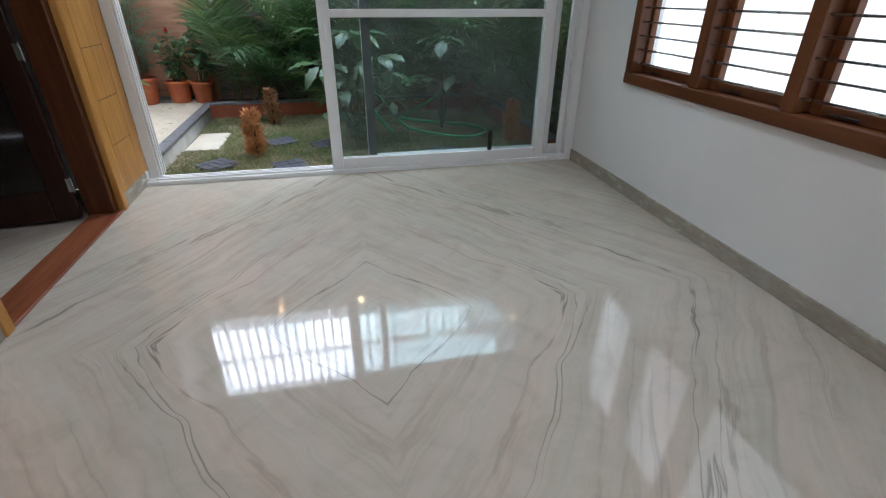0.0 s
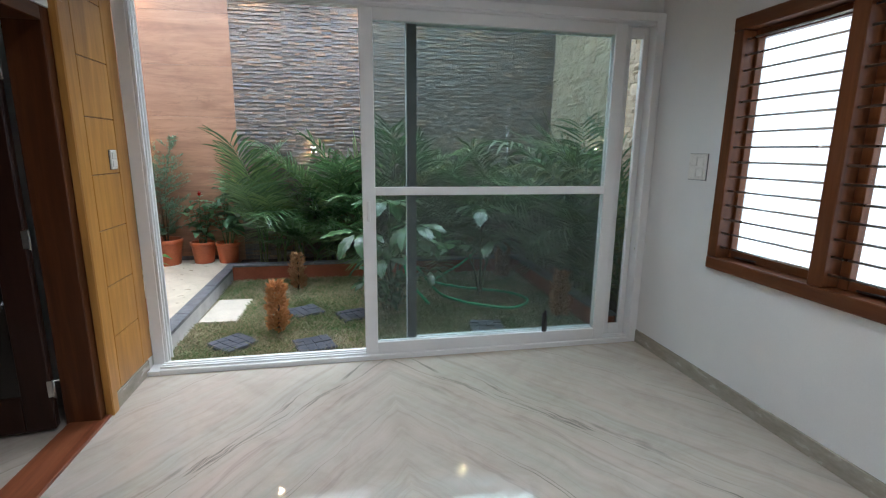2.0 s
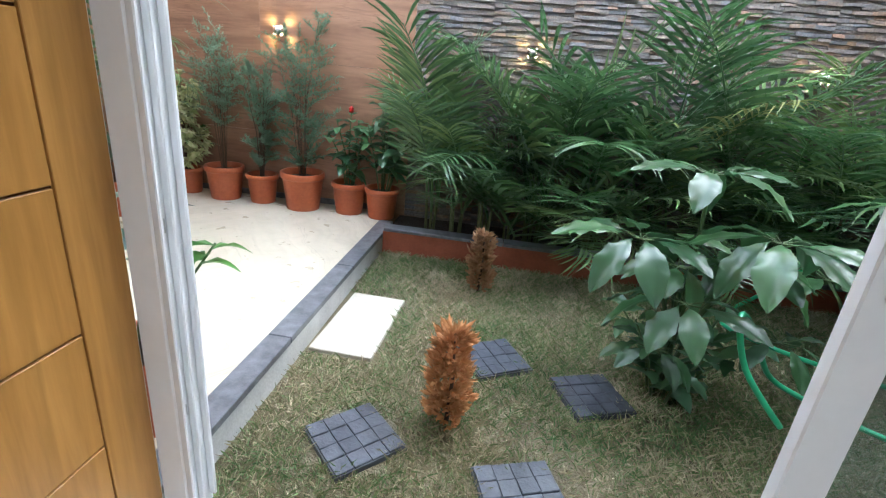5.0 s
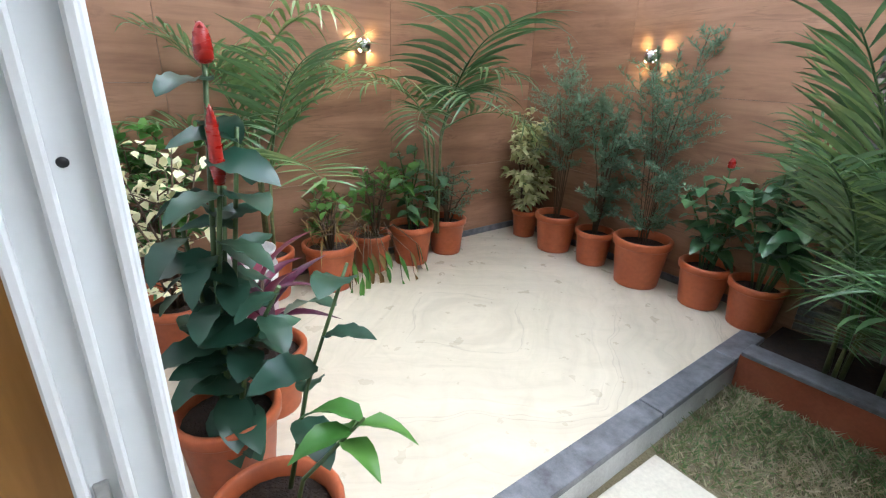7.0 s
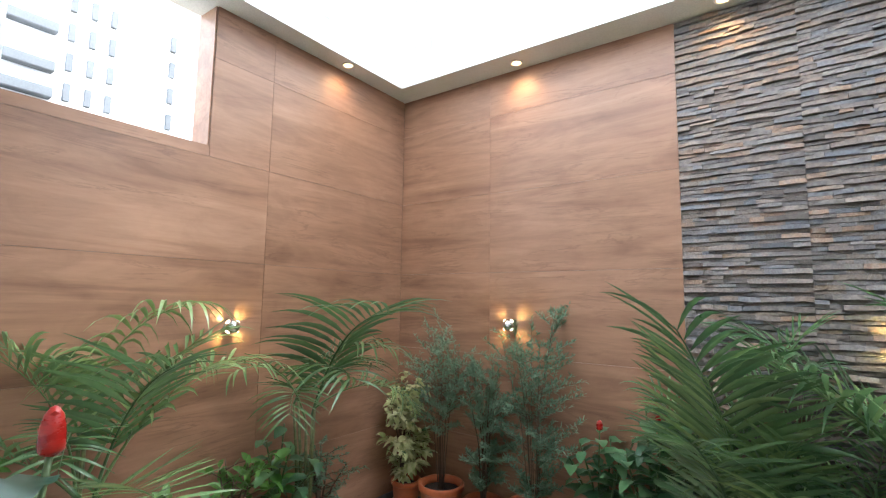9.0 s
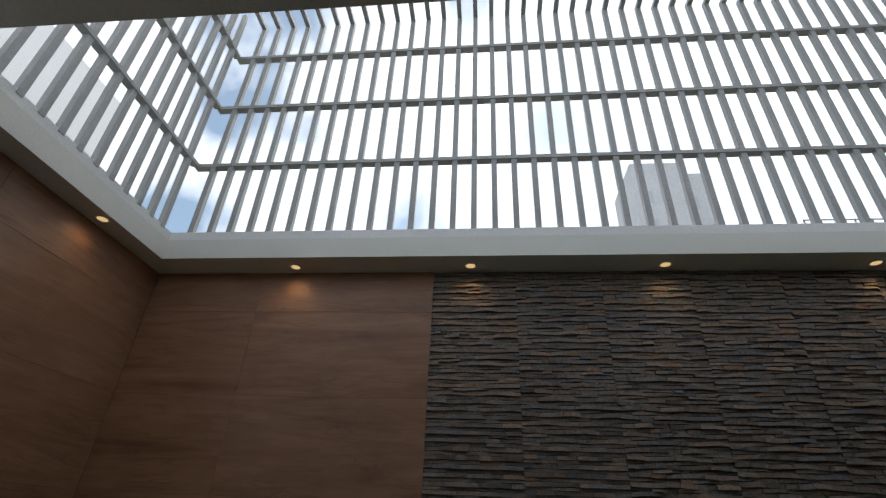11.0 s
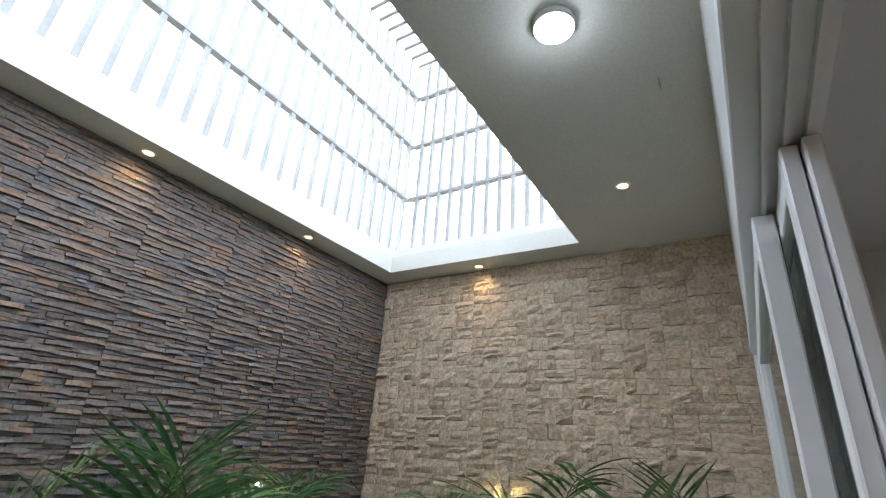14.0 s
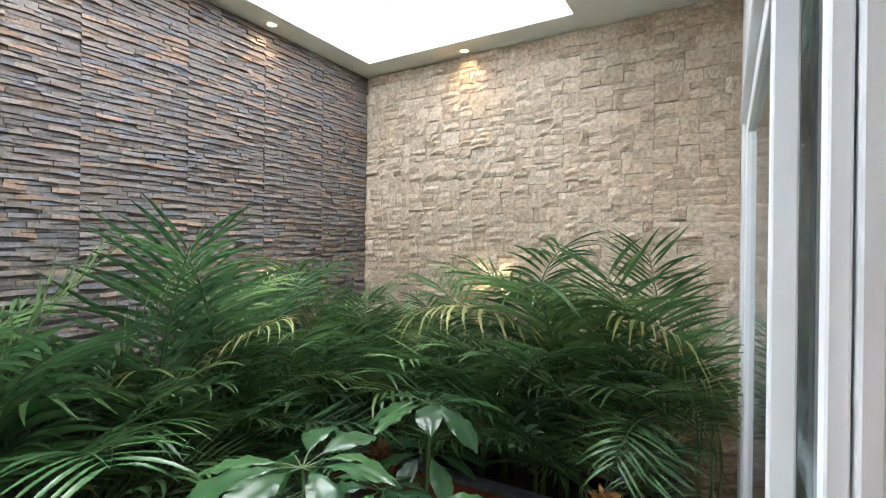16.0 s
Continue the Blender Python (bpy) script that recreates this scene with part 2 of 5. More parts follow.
M["grout"] = noisy("dark_grout", (0.10, 0.08, 0.06), (0.15, 0.12, 0.10), 20.0, 0.9, 0.2)
M["granite"] = noisy("grey_granite", (0.075, 0.08, 0.092), (0.20, 0.21, 0.23), 16.0, 0.42, 0.2, fine=160)
M["cement"] = noisy("cement_riser", (0.46, 0.46, 0.45), (0.60, 0.60, 0.58), 7.0, 0.85, 0.4, fine=70)
M["terracotta_paint"] = noisy("red_oxide_paint", (0.27, 0.07, 0.03), (0.36, 0.105, 0.05), 6.0, 0.7, 0.3, fine=60)
M["soil"] = noisy("damp_soil", (0.016, 0.010, 0.007), (0.05, 0.028, 0.018), 30.0, 0.95, 0.9, fine=120, bdist=0.02)
M["lawn"] = noisy("lawn_soil", (0.15, 0.125, 0.075), (0.22, 0.19, 0.11), 5.0, 0.95, 0.8, fine=90, bdist=0.02)
M["steel"] = noisy("brushed_steel", (0.45, 0.45, 0.44), (0.6, 0.6, 0.58), 20.0, 0.3, 0.05, metal=1.0)
M["white_steel"] = noisy("white_painted_steel", (0.37, 0.38, 0.38), (0.43, 0.44, 0.44), 6.0, 0.45, 0.05)
M["switch"] = noisy("switch_plastic", (0.80, 0.80, 0.78), (0.84, 0.84, 0.82), 10.0, 0.3, 0.0)
M["black"] = noisy("black_plastic", (0.012, 0.012, 0.013), (0.025, 0.025, 0.027), 30.0, 0.35, 0.05)
# grey that paints shade: inner face of the outer sash, rim of the switch plates
M["shade_grey"] = noisy("shade_grey", (0.10, 0.11, 0.115), (0.17, 0.18, 0.185), 8.0, 0.5, 0.05)
# last value sets how much pale reflected haze is mixed into the pane
M["pane"] = glass("window_glass", (0.885, 0.925, 0.92), 0.026)
M["pane_clear"] = glass("clear_glass", (0.95, 0.97, 0.97), 0.01)
M["lamp_warm"] = glow("warm_led", (1.0, 0.66, 0.30), 3.2)
M["lamp_cool"] = glow("cool_led", (0.93, 0.98, 1.0), 16.0)
# emission for the added sheet that stands in for outdoor light
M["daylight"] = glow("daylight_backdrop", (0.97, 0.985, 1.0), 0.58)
M["neighbour"] = noisy("neighbour_white", (0.80, 0.81, 0.82), (0.86, 0.87, 0.87), 1.0, 0.8, 0.1)
M["neighbour_grey"] = noisy("neighbour_grey", (0.24, 0.25, 0.26), (0.32, 0.33, 0.34), 1.0, 0.8, 0.1)
# recess shade put into the colour of the louvres and slots
M["neighbour_shade"] = noisy("neighbour_recess_shade", (0.10, 0.105, 0.11), (0.14, 0.145, 0.15), 1.0, 0.8, 0.1)
M["tower_window"] = noisy("tower_window", (0.42, 0.45, 0.48), (0.48, 0.51, 0.54), 1.0, 0.4, 0.0)
M["tower"] = noisy("tower_concrete", (0.50, 0.52, 0.54), (0.58, 0.60, 0.62), 0.3, 0.85, 0.05, fine=4)


# ---- mesh helpers ----
def box(bm, x0, x1, y0, y1, z0, z1, bevel=0.0, mi=0):
    vs = [bm.verts.new((x, y, z)) for x in (x0, x1) for y in (y0, y1) for z in (z0, z1)]
    fs = [bm.faces.new([vs[i] for i in q]) for q in ((0, 1, 3, 2), (4, 6, 7, 5), (0, 4, 5, 1), (2, 3, 7, 6), (0, 2, 6, 4), (1, 5, 7, 3))]
    for f in fs:
        f.material_index = mi
    if bevel:
        bmesh.ops.bevel(bm, geom=list({e for f in fs for e in f.edges}), offset=bevel, segments=1, affect="EDGES")
    return bm


def lathe(bm, profile, seg=24, cx=0.0, cy=0.0):
    """Turns (radius, height) pairs about the upright axis; a radius of 0 closes the end."""
    rings = []
    for r, z in profile:
        if r <= 0:
            rings.append([bm.verts.new((cx, cy, z))])
        else:
            rings.append([bm.verts.new((cx + r * math.cos(2 * math.pi * i / seg), cy + r * math.sin(2 * math.pi * i / seg), z)) for i in range(seg)])
    for a, b in zip(rings, rings[1:]):
        for i in range(seg):
            j = (i + 1) % seg
            q = [a[i % len(a)], a[j % len(a)], b[j % len(b)], b[i % len(b)]]
            q = list(dict.fromkeys(q))
            if len(q) > 2:
                f = bm.faces.new(q)
                f.smooth = True
    return bm


def tube(bm, pts, r0, r1=None, seg=6, cap=True):
    """A tapering round bar along a line of points."""
    r1 = r0 if r1 is None else r1
    pts = [Vector(p) for p in pts]
    prev, up = None, Vector((0.13, 0.31, 0.94))
    for i, p in enumerate(pts):
        d = (pts[min(i + 1, len(pts) - 1)] - pts[max(i - 1, 0)]).normalized()
        s = d.cross(up)
        if s.length < 1e-3:
            s = d.cross(Vector((1, 0, 0)))
        s.normalize()
        w = s.cross(d)
        r = r0 + (r1 - r0) * i / max(1, len(pts) - 1)
        ring = [bm.verts.new(p + r * (math.cos(a) * s + math.sin(a) * w)) for a in (2 * math.pi * k / seg for k in range(seg))]
        if prev:
            for k in range(seg):
                f = bm.faces.new((prev[k], prev[(k + 1) % seg], ring[(k + 1) % seg], ring[k]))
                f.smooth = True
        elif cap:
            bm.faces.new(ring[::-1])
        prev = ring
    if cap:
        bm.faces.new(prev)
    return bm


def mesh_of(bm, name, *mats):
    bmesh.ops.recalc_face_normals(bm, faces=bm.faces)
    me = bpy.data.meshes.new(name)
    bm.to_mesh(me)
    bm.free()
    for m in mats:
        me.materials.append(m)
    return me


def part(name, bm, material, parent=None, label="", m=None):
    """Links a bmesh (or a ready mesh) as one mesh object under a thing or a part."""
    me = bm if isinstance(bm, bpy.types.Mesh) else mesh_of(bm, name, *(material if isinstance(material, (list, tuple)) else [material]))
    ob = new(name, me)
    if parent:
        ob.parent = parent
    if m is not None:
        ob.matrix_basis = m
    if label:
        ob["label"] = label
    return ob


def thing(name, label, category, group="", kind="", m=None):
    ob = new(name)
    ob.empty_display_size = 0.1
    if m is not None:
        ob.matrix_basis = m
    return tagged(ob, label, category, group, kind)


def solid(name, boxes, material, label, category, kind="structure", bevel=0.0):
    bm = bmesh.new()
    for b in boxes:
        box(bm, *b, bevel=bevel)
    return tagged(part(name, bm, material), label, category, "", kind)


B = bmesh.new
# plan
RX0, RX1, RY0, DY0, DY1 = 0.0, 3.62, -3.6, 4.75, 4.83
GX0, GX1, GY1, SOF = -2.18, 4.195, 7.94, 3.405
OX0, OX1, OY0, OY1 = -2.01, 3.928, 5.845, 7.70
LAWN, PAT = -0.07, 0.09
DOORH = 2.475
CEIL = 2.95

# ---- structure ----
solid("floor", [(RX0 - 0.2, RX1, RY0, DY0, -0.12, 0.0)], M["marble"], "polished book-matched cream marble floor with grey-green veins", "floor")
solid("floor_hall", [(-2.6, RX0 - 0.2, 1.2, DY0, -0.12, -0.004)], M["marble"], "cream marble floor of the dim adjoining room", "floor")
# the 0.9 m past the east wall is added, unseen, to block sun at the window
solid("ceiling", [(-2.6, RX1 + 0.9, RY0 - 0.2, DY0, CEIL, CEIL + 0.35)], M["white_wall"], "plain white painted room ceiling with an added sun-blocking overhang", "ceiling")
WZ0, WZ1, WY0, WY1 = 0.79, 2.27, 0.62, 4.02
solid("wall_east", [(RX1, RX1 + 0.2, RY0, WY0, 0, CEIL), (RX1, RX1 + 0.2, WY1, DY0, 0, CEIL), (RX1, RX1 + 0.2, WY0, WY1, 0, WZ0), (RX1, RX1 + 0.2, WY0, WY1, WZ1, CEIL)], M["white_wall"], "white painted wall with the barred window", "wall")
solid("wall_south", [(-0.2, RX1 + 0.2, RY0 - 0.2, RY0, 0, CEIL)], M["white_wall"], "plain white painted wall closing the room", "wall")
solid("wall_hall", [(-2.8, -2.6, 1.0, DY1, 0, CEIL), (-2.6, -0.2, 1.0, 1.2, 0, CEIL)], M["white_wall"], "white painted wall of the dim adjoining room", "wall")
DOY0, DOY1 = 2.83, 4.22
solid("wall_west", [(-0.2, -0.022, RY0, DOY0, 0, CEIL), (-0.2, -0.022, DOY1, DY0, 0, CEIL), (-0.2, -0.022, DOY0, DOY1, 2.15, CEIL)], M["white_wall"], "white wall behind golden wood panelling", "wall")
solid("wall_north", [(-2.6, -0.0115, DY0, DY1, 0, SOF + 0.4), (-0.0115, 0.0, DY0, DY1, DOORH, SOF + 0.4), (RX1, GX1 + 0.2, DY0, DY1, -0.1, SOF + 0.4), (0.0, RX1, DY0, DY1, DOORH, SOF + 0.4)], M["white_wall"], "white painted house wall above the sliding door", "wall")
solid("baseboard", [(RX1 - 0.014, RX1, RY0, DY0, 0, 0.1), (-0.022, 0.004, DOY1 + 0.05, DY0, 0, 0.1), (-0.022, 0.004, RY0, DOY0 - 0.05, 0, 0.1)], M["skirting"], "narrow grey-green marble skirting", "baseboard", bevel=0.003)

# ---- garden structure ----
solid("ground", [(-60, 60, DY1, 80, -0.4, LAWN - 0.02), (-60, -2.8, -60, DY1, -0.4, LAWN - 0.02), (RX1 + 0.2, 60, -60, DY1, -0.4, LAWN - 0.02), (-2.8, RX1 + 0.2, -60, RY0 - 0.2, -0.4, LAWN - 0.02)], M["lawn"], "bare brown earth round the house", "ground")
NY, NZ = 6.23, 2.547
solid("wall_garden_west", [(GX0 - 0.2, GX0 - 0.012, NY, GY1 + 0.2, -0.1, SOF + 0.3), (GX0 - 0.2, GX0 - 0.012, DY1, NY, -0.1, NZ - 0.01)], M["grout"], "tall garden wall clad in reddish wood-look tiles", "wall")
WSX = 0.0
solid("wall_garden_north", [(GX0 - 0.012, GX1 + 0.2, GY1 + 0.012, GY1 + 0.2, -0.1, SOF + 0.3)], M["grout"], "garden wall, half wood-look tile, half split stone", "wall")
solid("wall_garden_east", [(GX1 + 0.012, GX1 + 0.2, DY1, GY1 + 0.012, -0.1, SOF + 0.3)], M["beige_grout"], "garden wall clad in rough beige stone", "wall")
# soffit round the open skylight, with its white upstand
solid("ceiling_soffit", [(GX0 - 0.2, GX1 + 0.2, DY1, OY0, SOF, SOF + 0.16), (GX0 - 0.2, GX1 + 0.2, OY1, GY1 + 0.2, SOF, SOF + 0.16), (GX0 - 0.2, OX0, OY0, OY1, SOF, SOF + 0.16), (OX1, GX1 + 0.2, OY0, OY1, SOF, SOF + 0.16)], M["soffit"], "grey-white plastered soffit framing an open skylight", "ceiling")
CZ = SOF + 0.23
solid("skylight_curb", [(OX0 - 0.12, OX1 + 0.22, OY1 + 0.003, OY1 + 0.12, SOF + 0.005, CZ), (OX0 - 0.12, OX1 + 0.22, OY0 - 0.12, OY0 - 0.003, SOF + 0.005, CZ), (OX0 - 0.12, OX0 - 0.003, OY0 - 0.003, OY1 + 0.003, SOF + 0.005, CZ), (OX1 + 0.003, OX1 + 0.22, OY0 - 0.003, OY1 + 0.003, SOF + 0.005, CZ)], M["curb"], "white plastered upstand of the skylight", "trim")


def skylight_cage():
    """White steel bars that rise from the upstand, bend over the top and run across it, tied by rails."""
    root = thing("skylight_grille", "white painted steel bar cage over the open skylight", "grille", kind="structure")
    y1, x0, x1, y0, top = OY1 + 0.03, OX0 - 0.02, OX1 + 0.17, OY0 - 0.06, 6.12
    def bent():
        bm = B()
        w, d = 0.021, 0.022
        for a in ((-w, w, y1 - d, y1 + d, CZ - 0.02, top), (-w, w, y0 - d, y0 + d, CZ - 0.02, top), (-w, w, y0 - d, y1 + d, top, top + 2 * d)):
            box(bm, *a)
        return mesh_of(bm, "bar", M["white_steel"])
    me = bent()
    for i in range(-24, 15):
        part("bar", me, None, root, m=pose(1.852 + 0.1552 * i, 0, 0))
    bm = B()
    box(bm, -0.022, 0.022, -0.021, 0.021, CZ - 0.02, top + 0.05)
    me = mesh_of(bm, "end_bar", M["white_steel"])
    for x in (x0, x1):
        for k in range(1, 14):
            part("end_bar", me, None, root, m=pose(x, y0 + (y1 - y0) * k / 14, 0))
    for z in (4.30, 4.98, 5.67):
        bm = B()
        for a in ((x0 - 0.01, x1 + 0.01, y1 - 0.03, y1 + 0.034, z - 0.016, z + 0.016), (x0 - 0.01, x1 + 0.01, y0 - 0.034, y0 + 0.03, z - 0.016, z + 0.016), (x0 - 0.034, x0 + 0.03, y0 + 0.03, y1 - 0.03, z - 0.015, z + 0.015), (x1 - 0.03, x1 + 0.034, y0 + 0.03, y1 - 0.03, z - 0.015, z + 0.015)):
            box(bm, *a)
        part("rail", bm, M["white_steel"], root)


skylight_cage()

# lawn bed, patio, kerb and planter
solid("lawn_bed", [(-0.042, GX1, DY1, 7.34, -0.3, LAWN)], M["lawn"], "dry patchy lawn soil", "ground")
patio = solid("patio", [(GX0, -0.15, DY1, GY1, -0.3, PAT)], M["patio"], "raised patio of cream marble slabs", "floor")
riser = solid("step_riser", [(-0.16, -0.042, DY1, 7.62, -0.3, PAT - 0.03)], M["cement"], "rough cement riser of the raised patio", "step")
kerb = thing("patio_kerb", "dark grey granite edging strips along the patio", "kerb", kind="structure")
for y0, y1 in ((DY1, 5.72), (5.724, 6.62), (6.624, 7.3), (7.304, 7.66)):
    part("kerb_slab", box(B(), -0.15, -0.036, y0 + 0.001, y1 - 0.001, PAT - 0.03, PAT + 0.004, 0.003), M["granite"], kerb)
PLX, PLY, PLZ = 3.5, 7.34, 0.11
planter = thing("planter_wall", "low red-oxide planter wall with dark granite coping", "planter", kind="structure")
part("upstand", box(box(B(), -0.036, PLX, PLY, PLY + 0.1, -0.3, PLZ), PLX, PLX + 0.1, 5.0, PLY + 0.1, -0.3, PLZ), M["terracotta_paint"], planter)
for x0, x1 in ((-0.03, 0.9), (0.904, 1.8), (1.804, 2.7), (2.704, PLX - 0.012)):
    part("coping", box(B(), x0, x1, PLY - 0.012, PLY + 0.115, PLZ, PLZ + 0.026, 0.004), M["granite"], planter)
for y0, y1 in ((5.0, 5.8), (5.804, 6.6), (6.604, PLY + 0.115)):
    part("coping", box(B(), PLX - 0.012, PLX + 0.115, y0, y1, PLZ, PLZ + 0.026, 0.004), M["granite"], planter)
solid("planter_soil", [(-0.04, PLX + 0.1, PLY + 0.1, GY1, -0.3, 0.07), (PLX + 0.1, GX1, DY1, GY1, -0.3, 0.07)], M["soil"], "dark damp soil in the planter", "ground")


# ---- sliding door ----
def sliding_door():
    root = thing("sliding_door", "white framed three-track sliding glass door, one side open", "sliding door", kind="structure")
    YA = DY0 - 0.05
    for n, a in (("jamb", (0.0005, 0.075, DY0 + 0.07, DY1 + 0.102, 0.0, DOORH)), ("jamb", (RX1 - 0.07, RX1 - 0.004, YA, DY1, 0.0, DOORH)),
                 ("head", (0.075, RX1 - 0.07, YA, DY1 + 0.02, DOORH - 0.06, DOORH - 0.003)), ("sill", (0.075, RX1 - 0.07, YA, DY1 + 0.03, -0.08, 0.035))):
        part(n, box(B(), *a, bevel=0.004), M["upvc"], root)
    part("sill", box(B(), 0.0005, 0.0745, YA, DY0 + 0.069, -0.08, 0.03), M["upvc"], root)
    # raised track ribs on jamb and sill
    for y in (DY0 - 0.022, DY0 + 0.012, DY0 + 0.047):
        part("track", box(B(), 0.075, RX1 - 0.07, y - 0.005, y + 0.005, 0.035, 0.05), M["upvc"], root)
        part("track", box(B(), 0.093, RX1 - 0.07, y - 0.005, y + 0.005, DOORH - 0.078, DOORH - 0.06), M["upvc"], root)
    for y in (DY0 + 0.072, DY0 + 0.114, DY0 + 0.162):
        part("track", box(B(), 0.075, 0.095, y, y + 0.013, 0.035, DOORH - 0.06, 0.003), M["upvc_worn"], root)
    for y, z in ((DY0 + 0.096, 0.92), (DY0 + 0.096, 0.40), (DY0 + 0.096, 1.66)):
        part("catch", box(B(), 0.075, 0.083, y - 0.008, y + 0.008, z - 0.018, z + 0.018, 0.002), M["steel"], root)
    for y, z in ((DY0 + 0.137, 1.31), (DY0 + 0.137, 0.25)):
        part("screw_cap", lathe(B(), [(0, 0), (0.0055, 0), (0.005, 0.002), (0, 0.003)], 12), M["black"], root, m=pose(0.075, y, z, 0, 90, 0))

    def sash(x0, x1, y, w, rail_z, frame_mat, pane_mat, label, gasket=False, t=0.015):
        z0, z1 = 0.052, DOORH - 0.082
        s = part("sash", box(box(B(), x0, x0 + w, y - t, y + t, z0, z1, 0.004), x1 - w, x1, y - t, y + t, z0, z1, 0.004), frame_mat, root, label)
        part("sash_rail", box(B(), x0 + w, x1 - w, y - t + 0.002, y + t - 0.002, z0, z0 + 0.075, 0.003), frame_mat, s)
        part("sash_rail", box(B(), x0 + w, x1 - w, y - t + 0.002, y + t - 0.002, z1 - 0.075, z1, 0.003), frame_mat, s)
        if rail_z:
            part("sash_rail", box(B(), x0 + w, x1 - w, y - t + 0.002, y + t - 0.002, rail_z - 0.028, rail_z + 0.028, 0.003), frame_mat, s)
        pn = part("pane", box(B(), x0 + w - 0.01, x1 - w + 0.01, y - 0.003, y + 0.003, z0 + 0.065, z1 - 0.065), pane_mat, s)
        # thin dark plates paint the shade on the room side of the white stiles
        if gasket:
            for gx in (x0, x1 - w):
                part("gasket", box(B(), gx + 0.004, gx + w, y - t - 0.0025, y - t - 0.0002, z0, z1), M["shade_grey"], s, "dark grey strip painted as shade on the sash")
            part("gasket", box(B(), x0 + w, x1 - w, y - t - 0.0025, y - t + 0.0015, z1 - 0.072, z1 - 0.02), M["shade_grey"], s, "dark grey strip painted as shade on the sash")
        pn.visible_shadow = False
        return s

    s = sash(1.45, 3.332, DY0 - 0.022, 0.09, 1.225, M["upvc"], M["pane"], "white framed inner sash with a mid rail")
    part("pull_handle", box(B(), 1.48, 1.502, DY0 - 0.047, DY0 - 0.036, 1.02, 1.16, 0.004), M["upvc"], s)
    sash(1.47, 3.30, DY0 + 0.012, 0.06, 0, M["upvc"], M["pane"], "white framed middle sash")
    sash(1.76, 3.36, DY0 + 0.052, 0.07, 0, M["upvc"], M["pane"], "white outer sash with its inner face painted as shaded", True, 0.023)
    sash(3.362, 3.548, DY0 + 0.052, 0.045, 0, M["upvc"], M["pane"], "narrow white framed fixed light", t=0.02)
    lk = part("latch", box(B(), 2.80, 2.84, DY0 - 0.046, DY0 - 0.036, 0.13, 0.29, 0.008), M["black"], s, "black plastic latch")
    part("lever", box(B(), 2.812, 2.828, DY0 - 0.058, DY0 - 0.046, 0.2, 0.31, 0.004), M["black"], lk)


sliding_door()


# ---- window in the east wall ----
def window():
    root = thing("window_1", "brown teak window with steel bars and bright panes", "window", kind="structure")
    x0, x1 = RX1 - 0.03, RX1 + 0.11
    # four bays between posts
    ys = [WY0 + 0.0, 1.62, 2.63, 3.296, WY1]
    fw = 0.075
    for z0, z1, n in ((WZ0, WZ0 + fw, "window_sill"), (WZ1 - fw, WZ1, "window_head")):
        part(n, box(B(), x0, x1, WY0, WY1, z0, z1, 0.005), M["teak_y"], root)
    for i, y in enumerate(ys):
        a, b = (y, y + fw) if i == 0 else (y - fw, y) if i == len(ys) - 1 else (y - 0.04, y + 0.04)
        part("post", box(B(), x0 + 0.003, x1, a, b, WZ0 + fw, WZ1 - fw, 0.005), M["teak"], root)
    for a, b in zip(ys, ys[1:]):
        a, b = a + 0.045, b - 0.045
        sh = part("shutter_frame", box(box(B(), x1 - 0.05, x1 - 0.005, a, a + 0.05, WZ0 + fw, WZ1 - fw, 0.003), x1 - 0.05, x1 - 0.005, b - 0.05, b, WZ0 + fw, WZ1 - fw, 0.003), M["teak"], root)
        part("shutter_rail", box(B(), x1 - 0.048, x1 - 0.006, a + 0.05, b - 0.05, WZ0 + fw, WZ0 + fw + 0.05, 0.003), M["teak_y"], sh)
        part("shutter_rail", box(B(), x1 - 0.048, x1 - 0.006, a + 0.05, b - 0.05, WZ1 - fw - 0.05, WZ1 - fw, 0.003), M["teak_y"], sh)
        pn = part("pane", box(B(), x1 - 0.03, x1 - 0.024, a + 0.045, b - 0.045, WZ0 + fw + 0.045, WZ1 - fw - 0.045), M["pane_clear"], sh)
        pn.visible_shadow = False
        part("stay", tube(B(), [(x1 - 0.06, b - 0.25, WZ0 + fw + 0.02), (x1 - 0.06, b - 0.1, WZ0 + fw + 0.015)], 0.006), M["black"], sh)
    nb = 15
    for a, b in zip(ys, ys[1:]):
        for k in range(nb):
            z = WZ0 + fw + (WZ1 - WZ0 - 2 * fw) * (k + 0.8) / (nb + 0.4)
            part("bar", tube(B(), [(x0 + 0.035, a, z), (x0 + 0.035, b, z)], 0.0062, seg=8), M["steel"], root)


window()
# added glowing sheet close behind the panes; it also lights the room
backdrop = solid("backdrop", [(4.02, 4.05, 0.2, 4.7, 0.3, 3.0)], M["daylight"], "glowing white sheet standing in for daylight outside the window", "backdrop")


